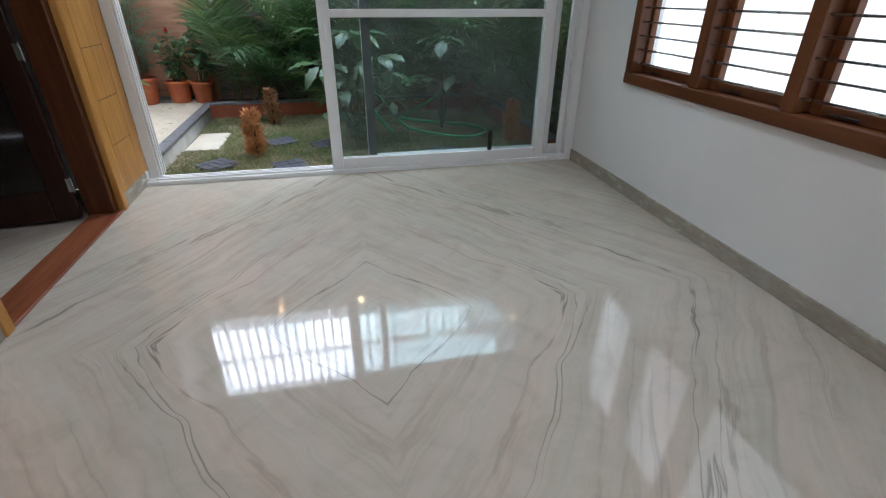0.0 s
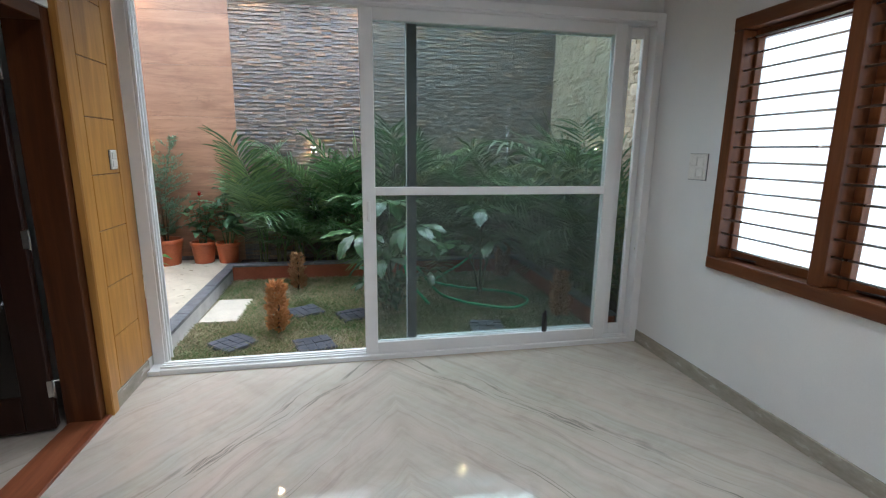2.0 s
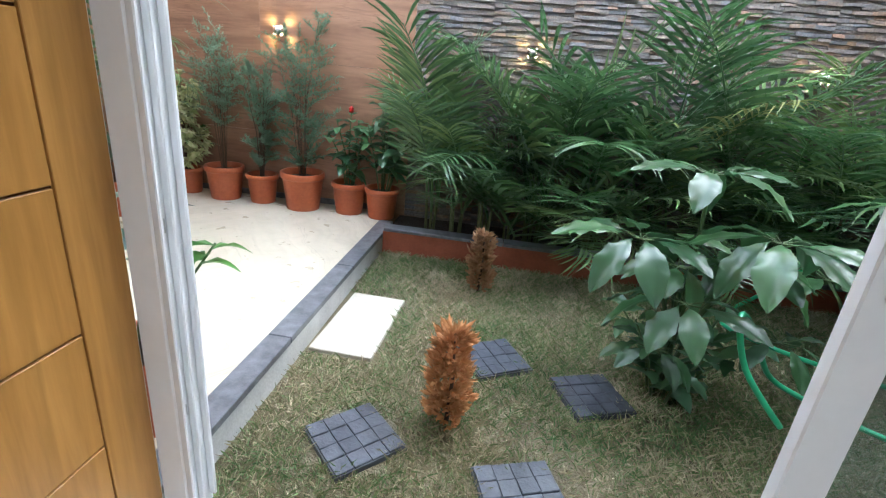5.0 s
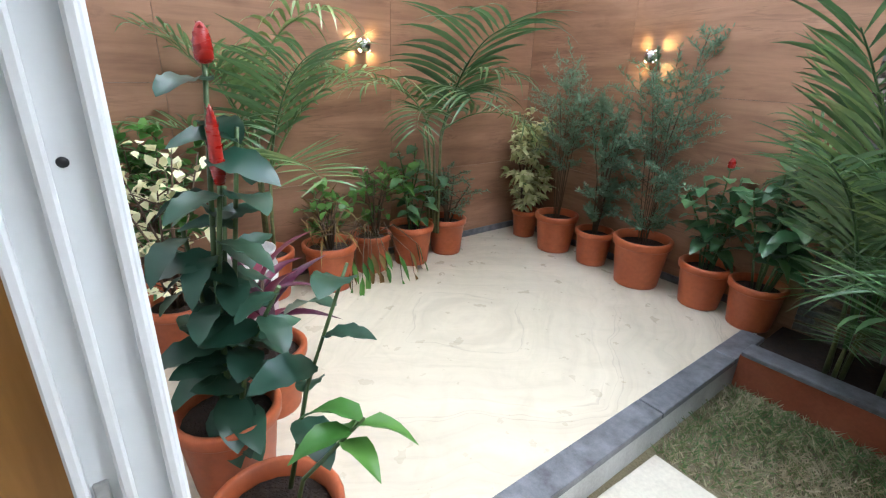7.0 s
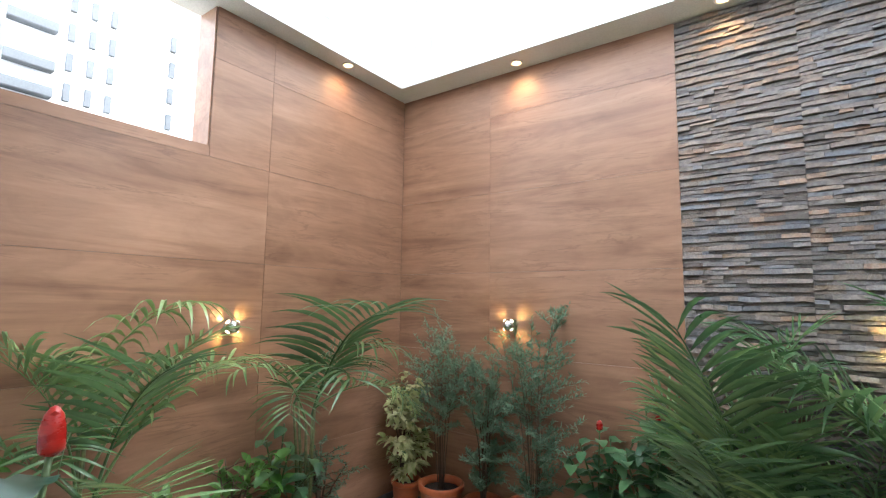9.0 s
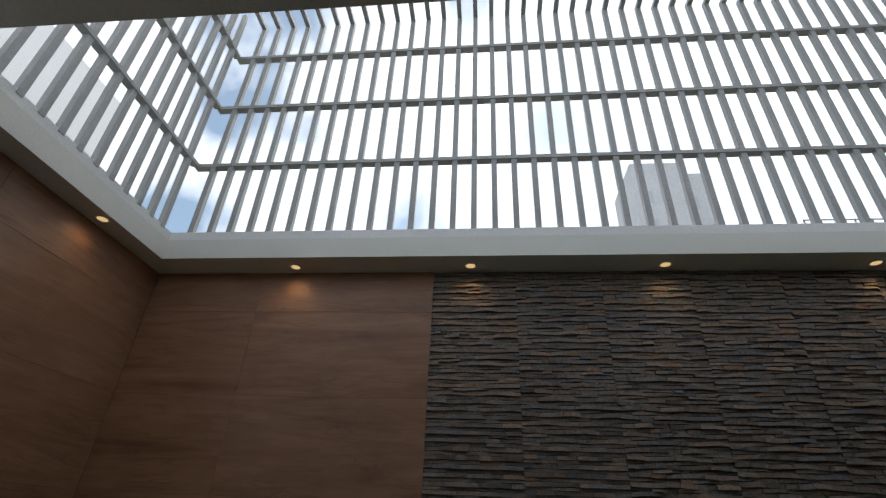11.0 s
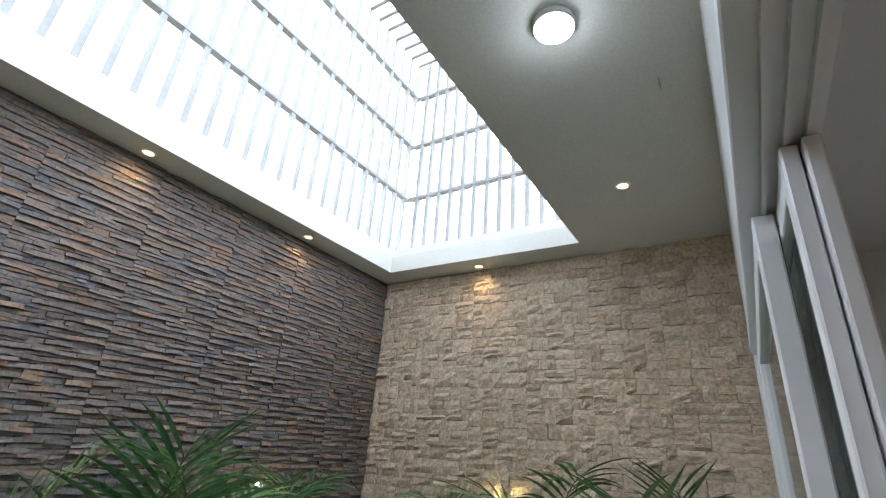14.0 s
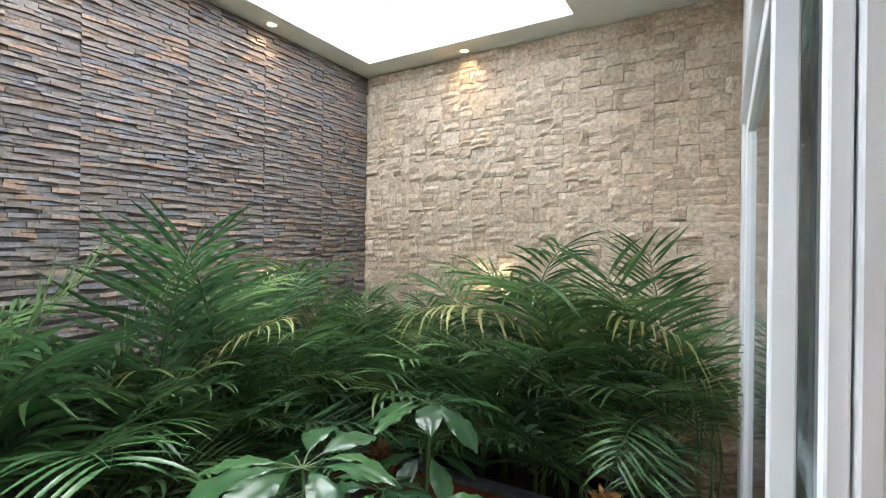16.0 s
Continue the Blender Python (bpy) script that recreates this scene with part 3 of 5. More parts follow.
# ---- panelling and doorway in the west wall ----
def panelling():
    root = thing("wall_panelling", "golden wood laminate panels with shadow grooves", "panelling", kind="structure")
    z0, z1 = 0.1, CEIL
    bm = box(B(), -0.022, -0.010, DOY1 + 0.055, DY0 + 0.068, z0, z1)
    part("backing", box(bm, -0.022, -0.010, RY0, DOY0 - 0.055, z0, z1), M["teak"], root)
    zs = [0.1, 0.42, 0.72, 1.04, 1.35, 1.66, 1.97, 2.28, 2.6, CEIL]
    for a, b in zip(zs, zs[1:]):
        for y0, y1 in ((DOY1 + 0.055, DOY1 + 0.13), (DOY1 + 0.135, DY0 - 0.075), (DY0 - 0.07, DY0 + 0.068)):
            if y1 - y0 < 0.15 and (a, b) != (zs[0], zs[1]):
                continue
            part("panel", box(B(), -0.0105, 0.0, y0, y1, a + 0.003, (b if y1 - y0 > 0.15 else CEIL) - 0.003, 0.0015), M["golden"], root)
    for y0, y1 in ((1.6, DOY0 - 0.055), (0.55, 1.595), (-0.5, 0.545), (-1.55, -0.505), (RY0, -1.555)):
        for a, b in zip(zs, zs[1:]):
            part("panel", box(B(), -0.0105, 0.0, y0, y1 - 0.004, a + 0.003, b - 0.003, 0.0015), M["golden"], root)


panelling()


def doorway():
    root = thing("door_frame", "brown teak door frame in a shaded tone, with golden trim and red threshold", "door frame", kind="structure")
    for y0, y1 in ((DOY0, DOY0 + 0.07), (DOY1 - 0.07, DOY1)):
        part("jamb", box(B(), -0.2, -0.03, y0, y1, 0.0, 2.15, 0.004), M["shaded_teak"], root)
    part("head", box(B(), -0.2, -0.03, DOY0 + 0.07, DOY1 - 0.07, 2.08, 2.15, 0.004), M["shaded_teak_y"], root)
    for y0, y1 in ((DOY0 - 0.055, DOY0 + 0.012), (DOY1 - 0.012, DOY1 + 0.055)):
        part("architrave", box(B(), -0.03, 0.014, y0, y1, 0.0, 2.2, 0.006), M["golden"], root, "golden wood architrave")
    part("architrave", box(B(), -0.03, 0.014, DOY0 - 0.055, DOY1 + 0.055, 2.2, 2.27, 0.006), M["golden"], root)
    part("threshold", box(B(), -0.19, 0.0, DOY0 + 0.012, DOY1 - 0.012, -0.02, 0.014, 0.004), M["threshold"], root, "red-brown worn wooden threshold")
    d = thing("door_1", "dark brown panelled wooden door standing open", "door", kind="structure", m=pose(-0.2, DOY1 - 0.075, 0, 0, 0, 188))
    w, t = 0.98, 0.04
    part("leaf", box(B(), 0.02, w, -0.0, t, 0.02, 2.07, 0.004), M["mahogany"], d)
    for x0, x1 in ((0.02, 0.15), (w - 0.13, w)):
        part("stile", box(B(), x0, x1, t + 0.0005, t + 0.016, 0.02, 2.07, 0.004), M["mahogany"], d)
    for z0, z1 in ((0.02, 0.22), (1.94, 2.07)):
        part("rail", box(B(), 0.152, w - 0.132, t + 0.0005, t + 0.014, z0, z1, 0.004), M["mahogany"], d)
    part("pane", box(B(), 0.153, w - 0.133, t + 0.0005, t + 0.004, 0.223, 1.937), M["dark_glass"], d, "dark glossy tinted glass panel")
    for z in (0.25, 1.05, 1.85):
        hg = part("hinge", box(B(), -0.005, 0.03, t + 0.0165, t + 0.0205, z - 0.045, z + 0.045, 0.001), M["steel"], d, "steel butt hinge")
        part("knuckle", tube(B(), [(0.0, t + 0.02, z - 0.05), (0.0, t + 0.02, z + 0.05)], 0.006, seg=8), M["steel"], hg)


doorway()


def switch_plate(name, label, m, w, h, cols):
    s = thing(name, label, "switch", m=m)
    # slightly larger grey sheet draws a shadow outline round the plate
    part("back_box", box(B(), -w / 2 - 0.003, w / 2 + 0.003, -0.003, 0, -h / 2 - 0.003, h / 2 + 0.003), M["shade_grey"], s, "grey rim painted as the plate's shadow edge")
    pl = part("plate", box(B(), -w / 2, w / 2, -0.012, -0.003, -h / 2, h / 2, 0.003), M["switch"], s)
    for r in range(2):
        for c in range(cols):
            cx, cz = (c - (cols - 1) / 2) * w * 0.8 / cols, (r - 0.5) * h * 0.42
            part("rocker", box(B(), cx - w * 0.36 / cols, cx + w * 0.36 / cols, -0.017, -0.0115, cz - h * 0.17, cz + h * 0.17, 0.002), M["switch"], pl)


switch_plate("switch_plate", "white plastic switch plate on the white wall", pose(RX1, 4.215, 1.415, 0, 0, -90), 0.16, 0.165, 2)
switch_plate("switch_plate", "small white switch plate on the golden panelling", pose(0.0, 4.60, 1.43, 0, 0, 90), 0.07, 0.11, 1)


# ---- lamps of the garden ----
def downlight(x, y, watts, mat_key="lamp_warm", color=(1.0, 0.64, 0.28)):
    d = thing("downlight", "small round recessed warm downlight in the soffit", "downlight", "soffit downlights", m=pose(x, y, SOF))
    part("trim_ring", lathe(B(), [(0.032, 0.0), (0.034, -0.006), (0.044, -0.007), (0.047, -0.001), (0.047, 0.0)], 24), M["upvc"], d)
    part("lens", lathe(B(), [(0.0, -0.004), (0.033, -0.004)], 24), M[mat_key], d)
    la = bpy.data.lights.new("downlight_lamp", "SPOT")
    la.energy, la.color, la.spot_size, la.spot_blend, la.shadow_soft_size = watts, color, radians(130), 0.8, 0.03
    lo = new("downlight_lamp", la)
    lo.matrix_world = pose(x, y, SOF - 0.012)


for x in (-1.03, 0.275, 1.625, 2.973):
    downlight(x, 7.84, 8.0)
for x, y in ((-2.08, 7.17), (4.09, 6.81), (3.205, 5.358)):
    downlight(x, y, 6.5)
pl = thing("ceiling_light", "round surface-mounted white ceiling light on the soffit", "ceiling light", m=pose(1.86, 5.325, SOF))
hs = part("housing", lathe(B(), [(0.0, 0.0), (0.076, 0.0), (0.082, -0.006), (0.082, -0.03), (0.077, -0.036)], 32), M["upvc"], pl)
part("diffuser", lathe(B(), [(0.077, -0.036), (0.072, -0.04), (0.0, -0.042)], 32), M["lamp_cool"], hs, "glowing white diffuser")
la = bpy.data.lights.new("ceiling_lamp", "POINT")
la.energy, la.color, la.shadow_soft_size = 1.4, (0.93, 0.98, 1.0), 0.05
new("ceiling_lamp", la).matrix_world = pose(1.86, 5.325, SOF - 0.11)
hook = thing("ceiling_hook", "small steel hook in the soffit", "hook", m=pose(2.35, 5.02, SOF))
part("shank", tube(B(), [(0, 0, 0), (0, 0, -0.02), (0.01, 0, -0.03), (0.03, 0, -0.032), (0.05, 0, -0.028)], 0.004), M["steel"], hook)


def room_downlight(x, y):
    d = thing("downlight", "round recessed warm-white downlight in the room ceiling", "downlight", "room downlights", m=pose(x, y, CEIL))
    part("trim_ring", lathe(B(), [(0.04, 0.0), (0.042, -0.006), (0.055, -0.007), (0.058, -0.001), (0.058, 0.0)], 24), M["upvc"], d)
    part("lens", lathe(B(), [(0.0, -0.004), (0.041, -0.004)], 24), M["lamp_room"], d)
    la = bpy.data.lights.new("room_lamp", "SPOT")
    la.energy, la.color, la.spot_size, la.spot_blend, la.shadow_soft_size = 24.5, (1.0, 0.97, 0.92), radians(150), 0.8, 0.05
    new("room_lamp", la).matrix_world = pose(x, y, CEIL - 0.015)


M["lamp_room"] = glow("room_led", (1.0, 0.85, 0.62), 3.0)
for x in (0.85, 2.45):
    for y in (-1.6, 0.6, 2.8):
        room_downlight(x, y)


def wall_lamp(m, lit=True):
    """A small chrome ball on a wall plate that throws four warm beams."""
    w = thing("wall_lamp", "small chrome ball wall lamp casting warm beams", "wall lamp", "garden wall lamps", m=m)
    part("wall_plate", lathe(B(), [(0, 0), (0.03, 0), (0.03, 0.008), (0.012, 0.014), (0.012, 0.02)], 20), M["steel"], w, m=pose(0, 0, 0, 90, 0, 0))
    ball = B()
    lathe(ball, [(0.0, -0.043)] + [(0.043 * math.sin(math.pi * k / 10), -0.043 * math.cos(math.pi * k / 10)) for k in range(1, 10)] + [(0.0, 0.043)], 20)
    ball = part("ball", ball, M["chrome"], w, m=pose(0, -0.046, 0))
    for a in (45, 135, 225, 315):
        part("beam_lens", lathe(B(), [(0.0, 0.0437), (0.012, 0.0425)], 12), M["lamp_spot"] if lit else M["switch"], ball, "glowing beam lens" if lit else "clear unlit beam lens", m=pose(0, 0, 0, 0, a, 0))
    for a in (45, 135, 225, 315) if lit else ():
        la = bpy.data.lights.new("beam_lamp", "SPOT")
        la.energy, la.color, la.spot_size, la.spot_blend, la.shadow_soft_size = 1.0, (1.0, 0.76, 0.27), radians(92), 0.9, 0.006
        lo = new("beam_lamp", la)
        lo.matrix_world = m @ pose(0, -0.046, 0, 0, a, 0) @ pose(0, 0, 0, 22, 0, 0) @ pose(0, 0, -0.049)


M["chrome"] = noisy("chrome", (0.62, 0.62, 0.62), (0.75, 0.75, 0.75), 5.0, 0.08, 0.0, metal=1.0, rr=0.03)
M["lamp_spot"] = glow("beam_glow", (1.0, 0.82, 0.5), 14.0)
for x in (-1.122, 0.93, 3.02):
    wall_lamp(pose(x, GY1 - 0.012, 1.505))
wall_lamp(pose(GX0 + 0.001, 6.409, 1.505, 0, 0, 90))
wall_lamp(pose(GX0 + 0.001, 5.005, 1.47, 0, 0, 90), False)
wall_lamp(pose(GX1 - 0.015, 6.55, 1.505, 0, 0, -90))

# ---- beyond the walls ----
nb = thing("neighbour_building", "overexposed white neighbouring building, louvres and slots coloured as recess shade", "building")
part("wall", box(box(B(), -5.2, -5.0, 3.5, 9.5, -0.1, 7.0), -5.2, -5.0, -2, 3.5, -0.1, 2.0), M["neighbour"], nb)
# louvres and slots are solid boxes; their dark colour stands for recess shade
for z in (3.3, 3.47, 3.72, 4.1):
    part("louvre", box(B(), -5.0, -4.9, 4.4, 6.15, z, z + 0.1, 0.01), M["neighbour_shade"], nb)
for y in (6.24, 6.41, 6.58, 7.16):
    for z in (3.2, 3.5, 3.8, 4.1, 4.4):
        part("slot", box(B(), -5.004, -4.96, y, y + 0.05, z, z + 0.17), M["neighbour_shade"], nb)
tw = thing("tower_building", "pale grey tower block far beyond the skylight", "building")
part("wall", box(box(B(), 13.4, 17.6, 40, 46, -0.1, 31.5), 17.6, 20.6, 41, 46, -0.1, 31.0), M["tower"], tw)
for z in range(3, 30, 3):
    for x in (14.2, 15.6, 18.4):
        part("window", box(B(), x, x + 0.7, 39.98 if x < 17 else 40.98, 40.02 if x < 17 else 41.02, z, z + 1.3), M["tower_window"], tw)

terrace = thing("terrace_building", "pale flat-roofed building with a thin steel roof railing", "building")
part("wall", box(B(), 8.0, 13.0, 16.0, 22.0, -0.1, 8.45), M["tower"], terrace)
for z in (8.85, 9.2):
    part("rail", tube(B(), [(8.75, 16.1, z), (10.85, 16.1, z)], 0.02, seg=6), M["neighbour_grey"], terrace)
for k in range(6):
    part("post", tube(B(), [(8.75 + 0.42 * k, 16.1, 8.44), (8.75 + 0.42 * k, 16.1, 9.22)], 0.025, seg=6), M["neighbour_grey"], terrace)

# ---- foliage materials ----
def foliage(name, dark, mid, light, rough=0.42, gloss=0.5, spots=None, scale=18.0):
    m, n, l, b = mat(name, rough)
    oi, ge = n.new("ShaderNodeObjectInfo"), n.new("ShaderNodeNewGeometry")
    v = coords(n, l)
    f = tex(n, l, v, scale, 4.0)
    r = math_node(n, l, "ADD", math_node(n, l, "MULTIPLY", oi.outputs["Random"], 0.48), math_node(n, l, "MULTIPLY", ge.outputs["Random Per Island"], 0.24))
    r = math_node(n, l, "ADD", r, math_node(n, l, "MULTIPLY", f, 0.34))
    col = ramp(n, l, r, [(0.2, dark), (0.5, mid), (0.85, light)])
    if spots:
        col = mixc(n, l, ramp(n, l, tex(n, l, v, spots[1], 2.0, 0.3), [(spots[2], (0, 0, 0)), (spots[2] + 0.06, (1, 1, 1))]), col, spots[0])
    l.new(col, b.inputs["Base Color"])
    b.inputs["Specular IOR Level"].default_value = gloss
    rough_map(n, l, b, f, rough * 0.75, rough * 1.3)
    tl, mx = n.new("ShaderNodeBsdfTranslucent"), n.new("ShaderNodeMixShader")
    l.new(col, tl.inputs["Color"])
    mx.inputs["Fac"].default_value = 0.3
    l.new(b.outputs[0], mx.inputs[1])
    l.new(tl.outputs[0], mx.inputs[2])
    l.new(mx.outputs[0], n["Material Output"].inputs["Surface"])
    return m


M["palm"] = foliage("palm_leaf", (0.045, 0.108, 0.046), (0.088, 0.19, 0.07), (0.22, 0.335, 0.12), 0.28, 0.8)
M["palm_light"] = foliage("light_palm_leaf", (0.05, 0.115, 0.045), (0.105, 0.20, 0.07), (0.25, 0.35, 0.12), 0.3, 0.7)
M["palm_yellow"] = foliage("yellowing_palm_leaf", (0.12, 0.16, 0.04), (0.24, 0.27, 0.08), (0.40, 0.38, 0.14), 0.35, 0.6)
M["palm_stem"] = noisy("palm_stem", (0.07, 0.10, 0.03), (0.16, 0.17, 0.06), 9.0, 0.5, 0.1, (1, 1, 6))
M["broad"] = foliage("broad_leaf", (0.04, 0.11, 0.05), (0.075, 0.18, 0.08), (0.14, 0.27, 0.11), 0.3, 0.6)
M["umbrella"] = foliage("umbrella_leaf", (0.02, 0.062, 0.024), (0.036, 0.105, 0.034), (0.08, 0.18, 0.06), 0.33, 0.8, None, 6.0)
M["bright"] = foliage("bright_leaf", (0.035, 0.12, 0.02), (0.07, 0.20, 0.035), (0.14, 0.30, 0.06), 0.36, 0.6)
M["varieg"] = foliage("variegated_leaf", (0.34, 0.40, 0.14), (0.74, 0.71, 0.42), (0.86, 0.83, 0.60), 0.4, 0.5, ((0.06, 0.15, 0.05), 16.0, 0.63))
M["fine"] = foliage("fine_blue_leaf", (0.105, 0.185, 0.11), (0.18, 0.285, 0.18), (0.28, 0.39, 0.26), 0.5)
M["costus"] = foliage("costus_leaf", (0.016, 0.055, 0.036), (0.030, 0.082, 0.054), (0.05, 0.118, 0.072), 0.3, 0.6, None, 8.0)
M["purple"] = foliage("purple_leaf", (0.035, 0.008, 0.018), (0.075, 0.015, 0.04), (0.30, 0.05, 0.10), 0.35, 0.6)
M["dead"] = foliage("dead_conifer", (0.34, 0.13, 0.05), (0.56, 0.27, 0.11), (0.70, 0.42, 0.21), 0.8, 0.2)
M["dead_dark"] = foliage("dead_conifer_dark", (0.22, 0.10, 0.05), (0.38, 0.20, 0.105), (0.54, 0.34, 0.19), 0.8, 0.2)
M["wilted"] = foliage("wilted_leaf", (0.07, 0.035, 0.015), (0.16, 0.10, 0.035), (0.25, 0.22, 0.08), 0.7, 0.2)
M["red"] = noisy("red_bract", (0.24, 0.006, 0.006), (0.45, 0.02, 0.01), 14.0, 0.28, 0.3, (1, 1, 3), fine=70, bdist=0.003)
M["twig"] = noisy("brown_twig", (0.07, 0.045, 0.028), (0.15, 0.10, 0.06), 20.0, 0.8, 0.3)
M["stalk"] = noisy("green_stalk", (0.05, 0.10, 0.03), (0.09, 0.14, 0.045), 12.0, 0.45, 0.1)
M["terracotta"] = noisy("terracotta_plastic", (0.385, 0.085, 0.026), (0.47, 0.122, 0.042), 5.0, 0.5, 0.1, fine=40, per=3.0)
M["slab"] = noisy("white_marble_slab", (0.50, 0.46, 0.38), (0.60, 0.56, 0.47), 5.0, 0.5, 0.1)
M["cobble"] = noisy("dark_slate_cobble", (0.04, 0.046, 0.06), (0.095, 0.105, 0.13), 12.0, 0.4, 0.4, fine=60, per=4.0, bdist=0.006)
M["hose"] = noisy("green_hose", (0.05, 0.50, 0.22), (0.08, 0.64, 0.31), 8.0, 0.35, 0.0)
M["bucket"] = noisy("white_bucket", (0.66, 0.66, 0.66), (0.78, 0.78, 0.78), 6.0, 0.4, 0.05)
M["bucket_pink"] = noisy("faded_pink_label", (0.50, 0.36, 0.40), (0.66, 0.56, 0.58), 9.0, 0.5, 0.0)


# ---- plant builders ----
def blade(bm, base, along, up, length, width, droop=0.3, fold=0.15, seg=3, tip=0.0, belly=0.4, smooth=True):
    """One leaf: a strip that tapers, droops along its length and folds along its midrib."""
    along, up = Vector(along).normalized(), Vector(up).normalized()
    side = along.cross(up).normalized()
    up = side.cross(along).normalized()
    prev = None
    for i in range(seg + 1):
        s = i / seg
        c = Vector(base) + along * (length * (s - 0.12 * droop * s * s)) - Vector((0, 0, 1)) * (droop * length * s * s)
        w = width * 0.5 * (math.sin(math.pi * min(1.0, s ** (0.5 / (1 - belly) if belly > 0.5 else 0.75) * 0.97 + 0.02)) if i not in (0, seg) else (0.12 if i == 0 else tip))
        row = (bm.verts.new(c - side * w + up * (fold * w)), bm.verts.new(c), bm.verts.new(c + side * w + up * (fold * w)))
        if prev:
            for a, b in ((0, 1), (1, 2)):
                f = bm.faces.new((prev[a], prev[b], row[b], row[a]))
                f.smooth = smooth
        prev = row


def frond_mesh(seed, pairs=19, bend=0.9, material="palm", hang=0.0, leaf_w=0.026, long=1.0, vee=0.25):
    """A feather palm leaf 1 m long that starts along z and arches over towards +x; the leaflets stand in a shallow V and droop at their tips."""
    rng = random.Random(seed)
    bm = B()
    pts, d = [], []
    p, a = Vector((0, 0, 0)), 0.0
    n = 14
    for i in range(n + 1):
        pts.append(p.copy())
        d.append(Vector((math.sin(a), 0, math.cos(a))))
        p = p + d[-1] / n
        a += bend / n * (0.5 + 1.1 * i / n)
    tube(bm, pts, 0.010, 0.002, 4, False)
    for k in range(pairs):
        s = 0.26 + 0.74 * (k + 0.5) / pairs
        t0 = min(n - 1, int(s * n))
        base = pts[t0].lerp(pts[t0 + 1], s * n - t0)
        t = d[t0]
        nrm = Vector((t.z, 0, -t.x))
        q = (s - 0.26) / 0.74
        ln = long * (0.20 + 0.22 * math.sin(math.pi * (0.15 + 0.72 * q)))
        fw = 0.5 + 0.5 * q + 1.6 * max(0.0, q - 0.8)
        for sg in (-1, 1):
            al = (t * fw + Vector((0, sg, 0)) - nrm * vee + Vector((rng.uniform(-.12, .12), rng.uniform(-.06, .06), rng.uniform(-.12, .12)))).normalized()
            blade(bm, base, al, -nrm + Vector((rng.uniform(-.3, .3), 0, rng.uniform(-.3, .3))), ln * rng.uniform(0.82, 1.1), leaf_w * (1.05 - 0.45 * q) * rng.uniform(0.85, 1.1), hang + rng.uniform(0.02, 0.34), 0.45, 5, 0.0)
    return mesh_of(bm, "frond", M[material])


FRONDS = [frond_mesh(s, 20, b, hang=h, leaf_w=0.024) for s, b, h in ((1, 0.5, 0.0), (2, 0.8, 0.05), (3, 1.1, 0.15), (4, 1.55, 0.35), (5, 0.65, 0.12))]
POTTED = [frond_mesh(s, 15, b, "palm_light", hang=h, leaf_w=0.036, long=1.35, vee=0.45) for s, b, h in ((11, 1.2, 0.2), (12, 1.7, 0.3), (13, 1.45, 0.45), (14, 0.9, 0.15))]
WIDE = [frond_mesh(s, 17, b, hang=h, leaf_w=0.031, long=1.08) for s, b, h in ((15, 0.6, 0.0), (16, 0.85, 0.08), (17, 1.15, 0.25), (18, 0.7, 0.12), (19, 1.0, 0.18))]
LIGHT = [frond_mesh(s, 18, b, "palm_light", h, 0.030, 1.1) for s, b, h in ((21, 0.6, 0.02), (22, 0.85, 0.08), (23, 1.15, 0.25), (24, 0.7, 0.12), (25, 1.0, 0.18))]
YELLOW = [frond_mesh(s, 19, b, "palm_yellow", 0.4) for s, b in ((6, 0.9), (7, 1.4))]


def palm(x, y, z, height, count, seed, label, spread=0.5, group="areca palms", stems=5, rise=(0.12, 0.40), low_every=3, shapes=(0, 1, 2, 3, 4), avoid=(), dry=0, set_of=None, longer=1.0, tilts=((28, 62), (2, 26))):
    """A clump of thin stems with arching fronds, kept clear of the walls round it."""
    rng = random.Random(seed)
    p = thing("areca_palm", label, "palm", group, m=pose(x, y, z))
    tops = []
    for k in range(stems):
        a, r = rng.uniform(0, 6.28), rng.uniform(0.02, 0.08)
        h = height * rng.uniform(*rise)
        e = Vector((math.cos(a) * (r + 0.08 * h), math.sin(a) * (r + 0.08 * h), h))
        part("stem", tube(B(), [(math.cos(a) * r, math.sin(a) * r, -0.02), (math.cos(a) * (r + .03 * h), math.sin(a) * (r + .03 * h), h * 0.5), e], 0.013, 0.008, 6), M["palm_stem"], p)
        tops.append(e)
    for k in range(count):
        e = tops[k % stems]
        az0 = k * 137.5
        low = k % low_every == 2
        for trial in range(14):
            az = az0 + rng.uniform(-30, 30) * (1 + trial * 0.7)
            tilt = rng.uniform(*(tilts[0] if low else tilts[1])) * (spread * 2) * (1 - 0.05 * trial)
            v = shapes[rng.randrange(len(shapes))]
            sc = (height - e.z) * (rng.uniform(0.62, 0.85) if low else rng.uniform(0.62, 1.16)) * longer
            reach = sc * (0.80 * math.sin(radians(min(90, tilt + (26, 34, 42, 52, 30)[v]))) + 0.1)
            tx, ty = x + e.x + reach * math.cos(radians(az)), y + e.y + reach * math.sin(radians(az))
            if GX0 + 0.08 < tx < GX1 - 0.08 and DY1 + 0.07 < ty < GY1 - 0.08 and all(math.hypot(tx - ax, ty - ay) > ar for ax, ay, ar in avoid):
                break
        else:
            continue
        part("frond", YELLOW[k % 2] if dry and k % dry == 1 else (set_of or FRONDS)[v], None, p, m=Matrix.Translation(e) @ Euler((0, radians(tilt), radians(az))).to_matrix().to_4x4() @ Matrix.Scale(sc, 4))
    return p


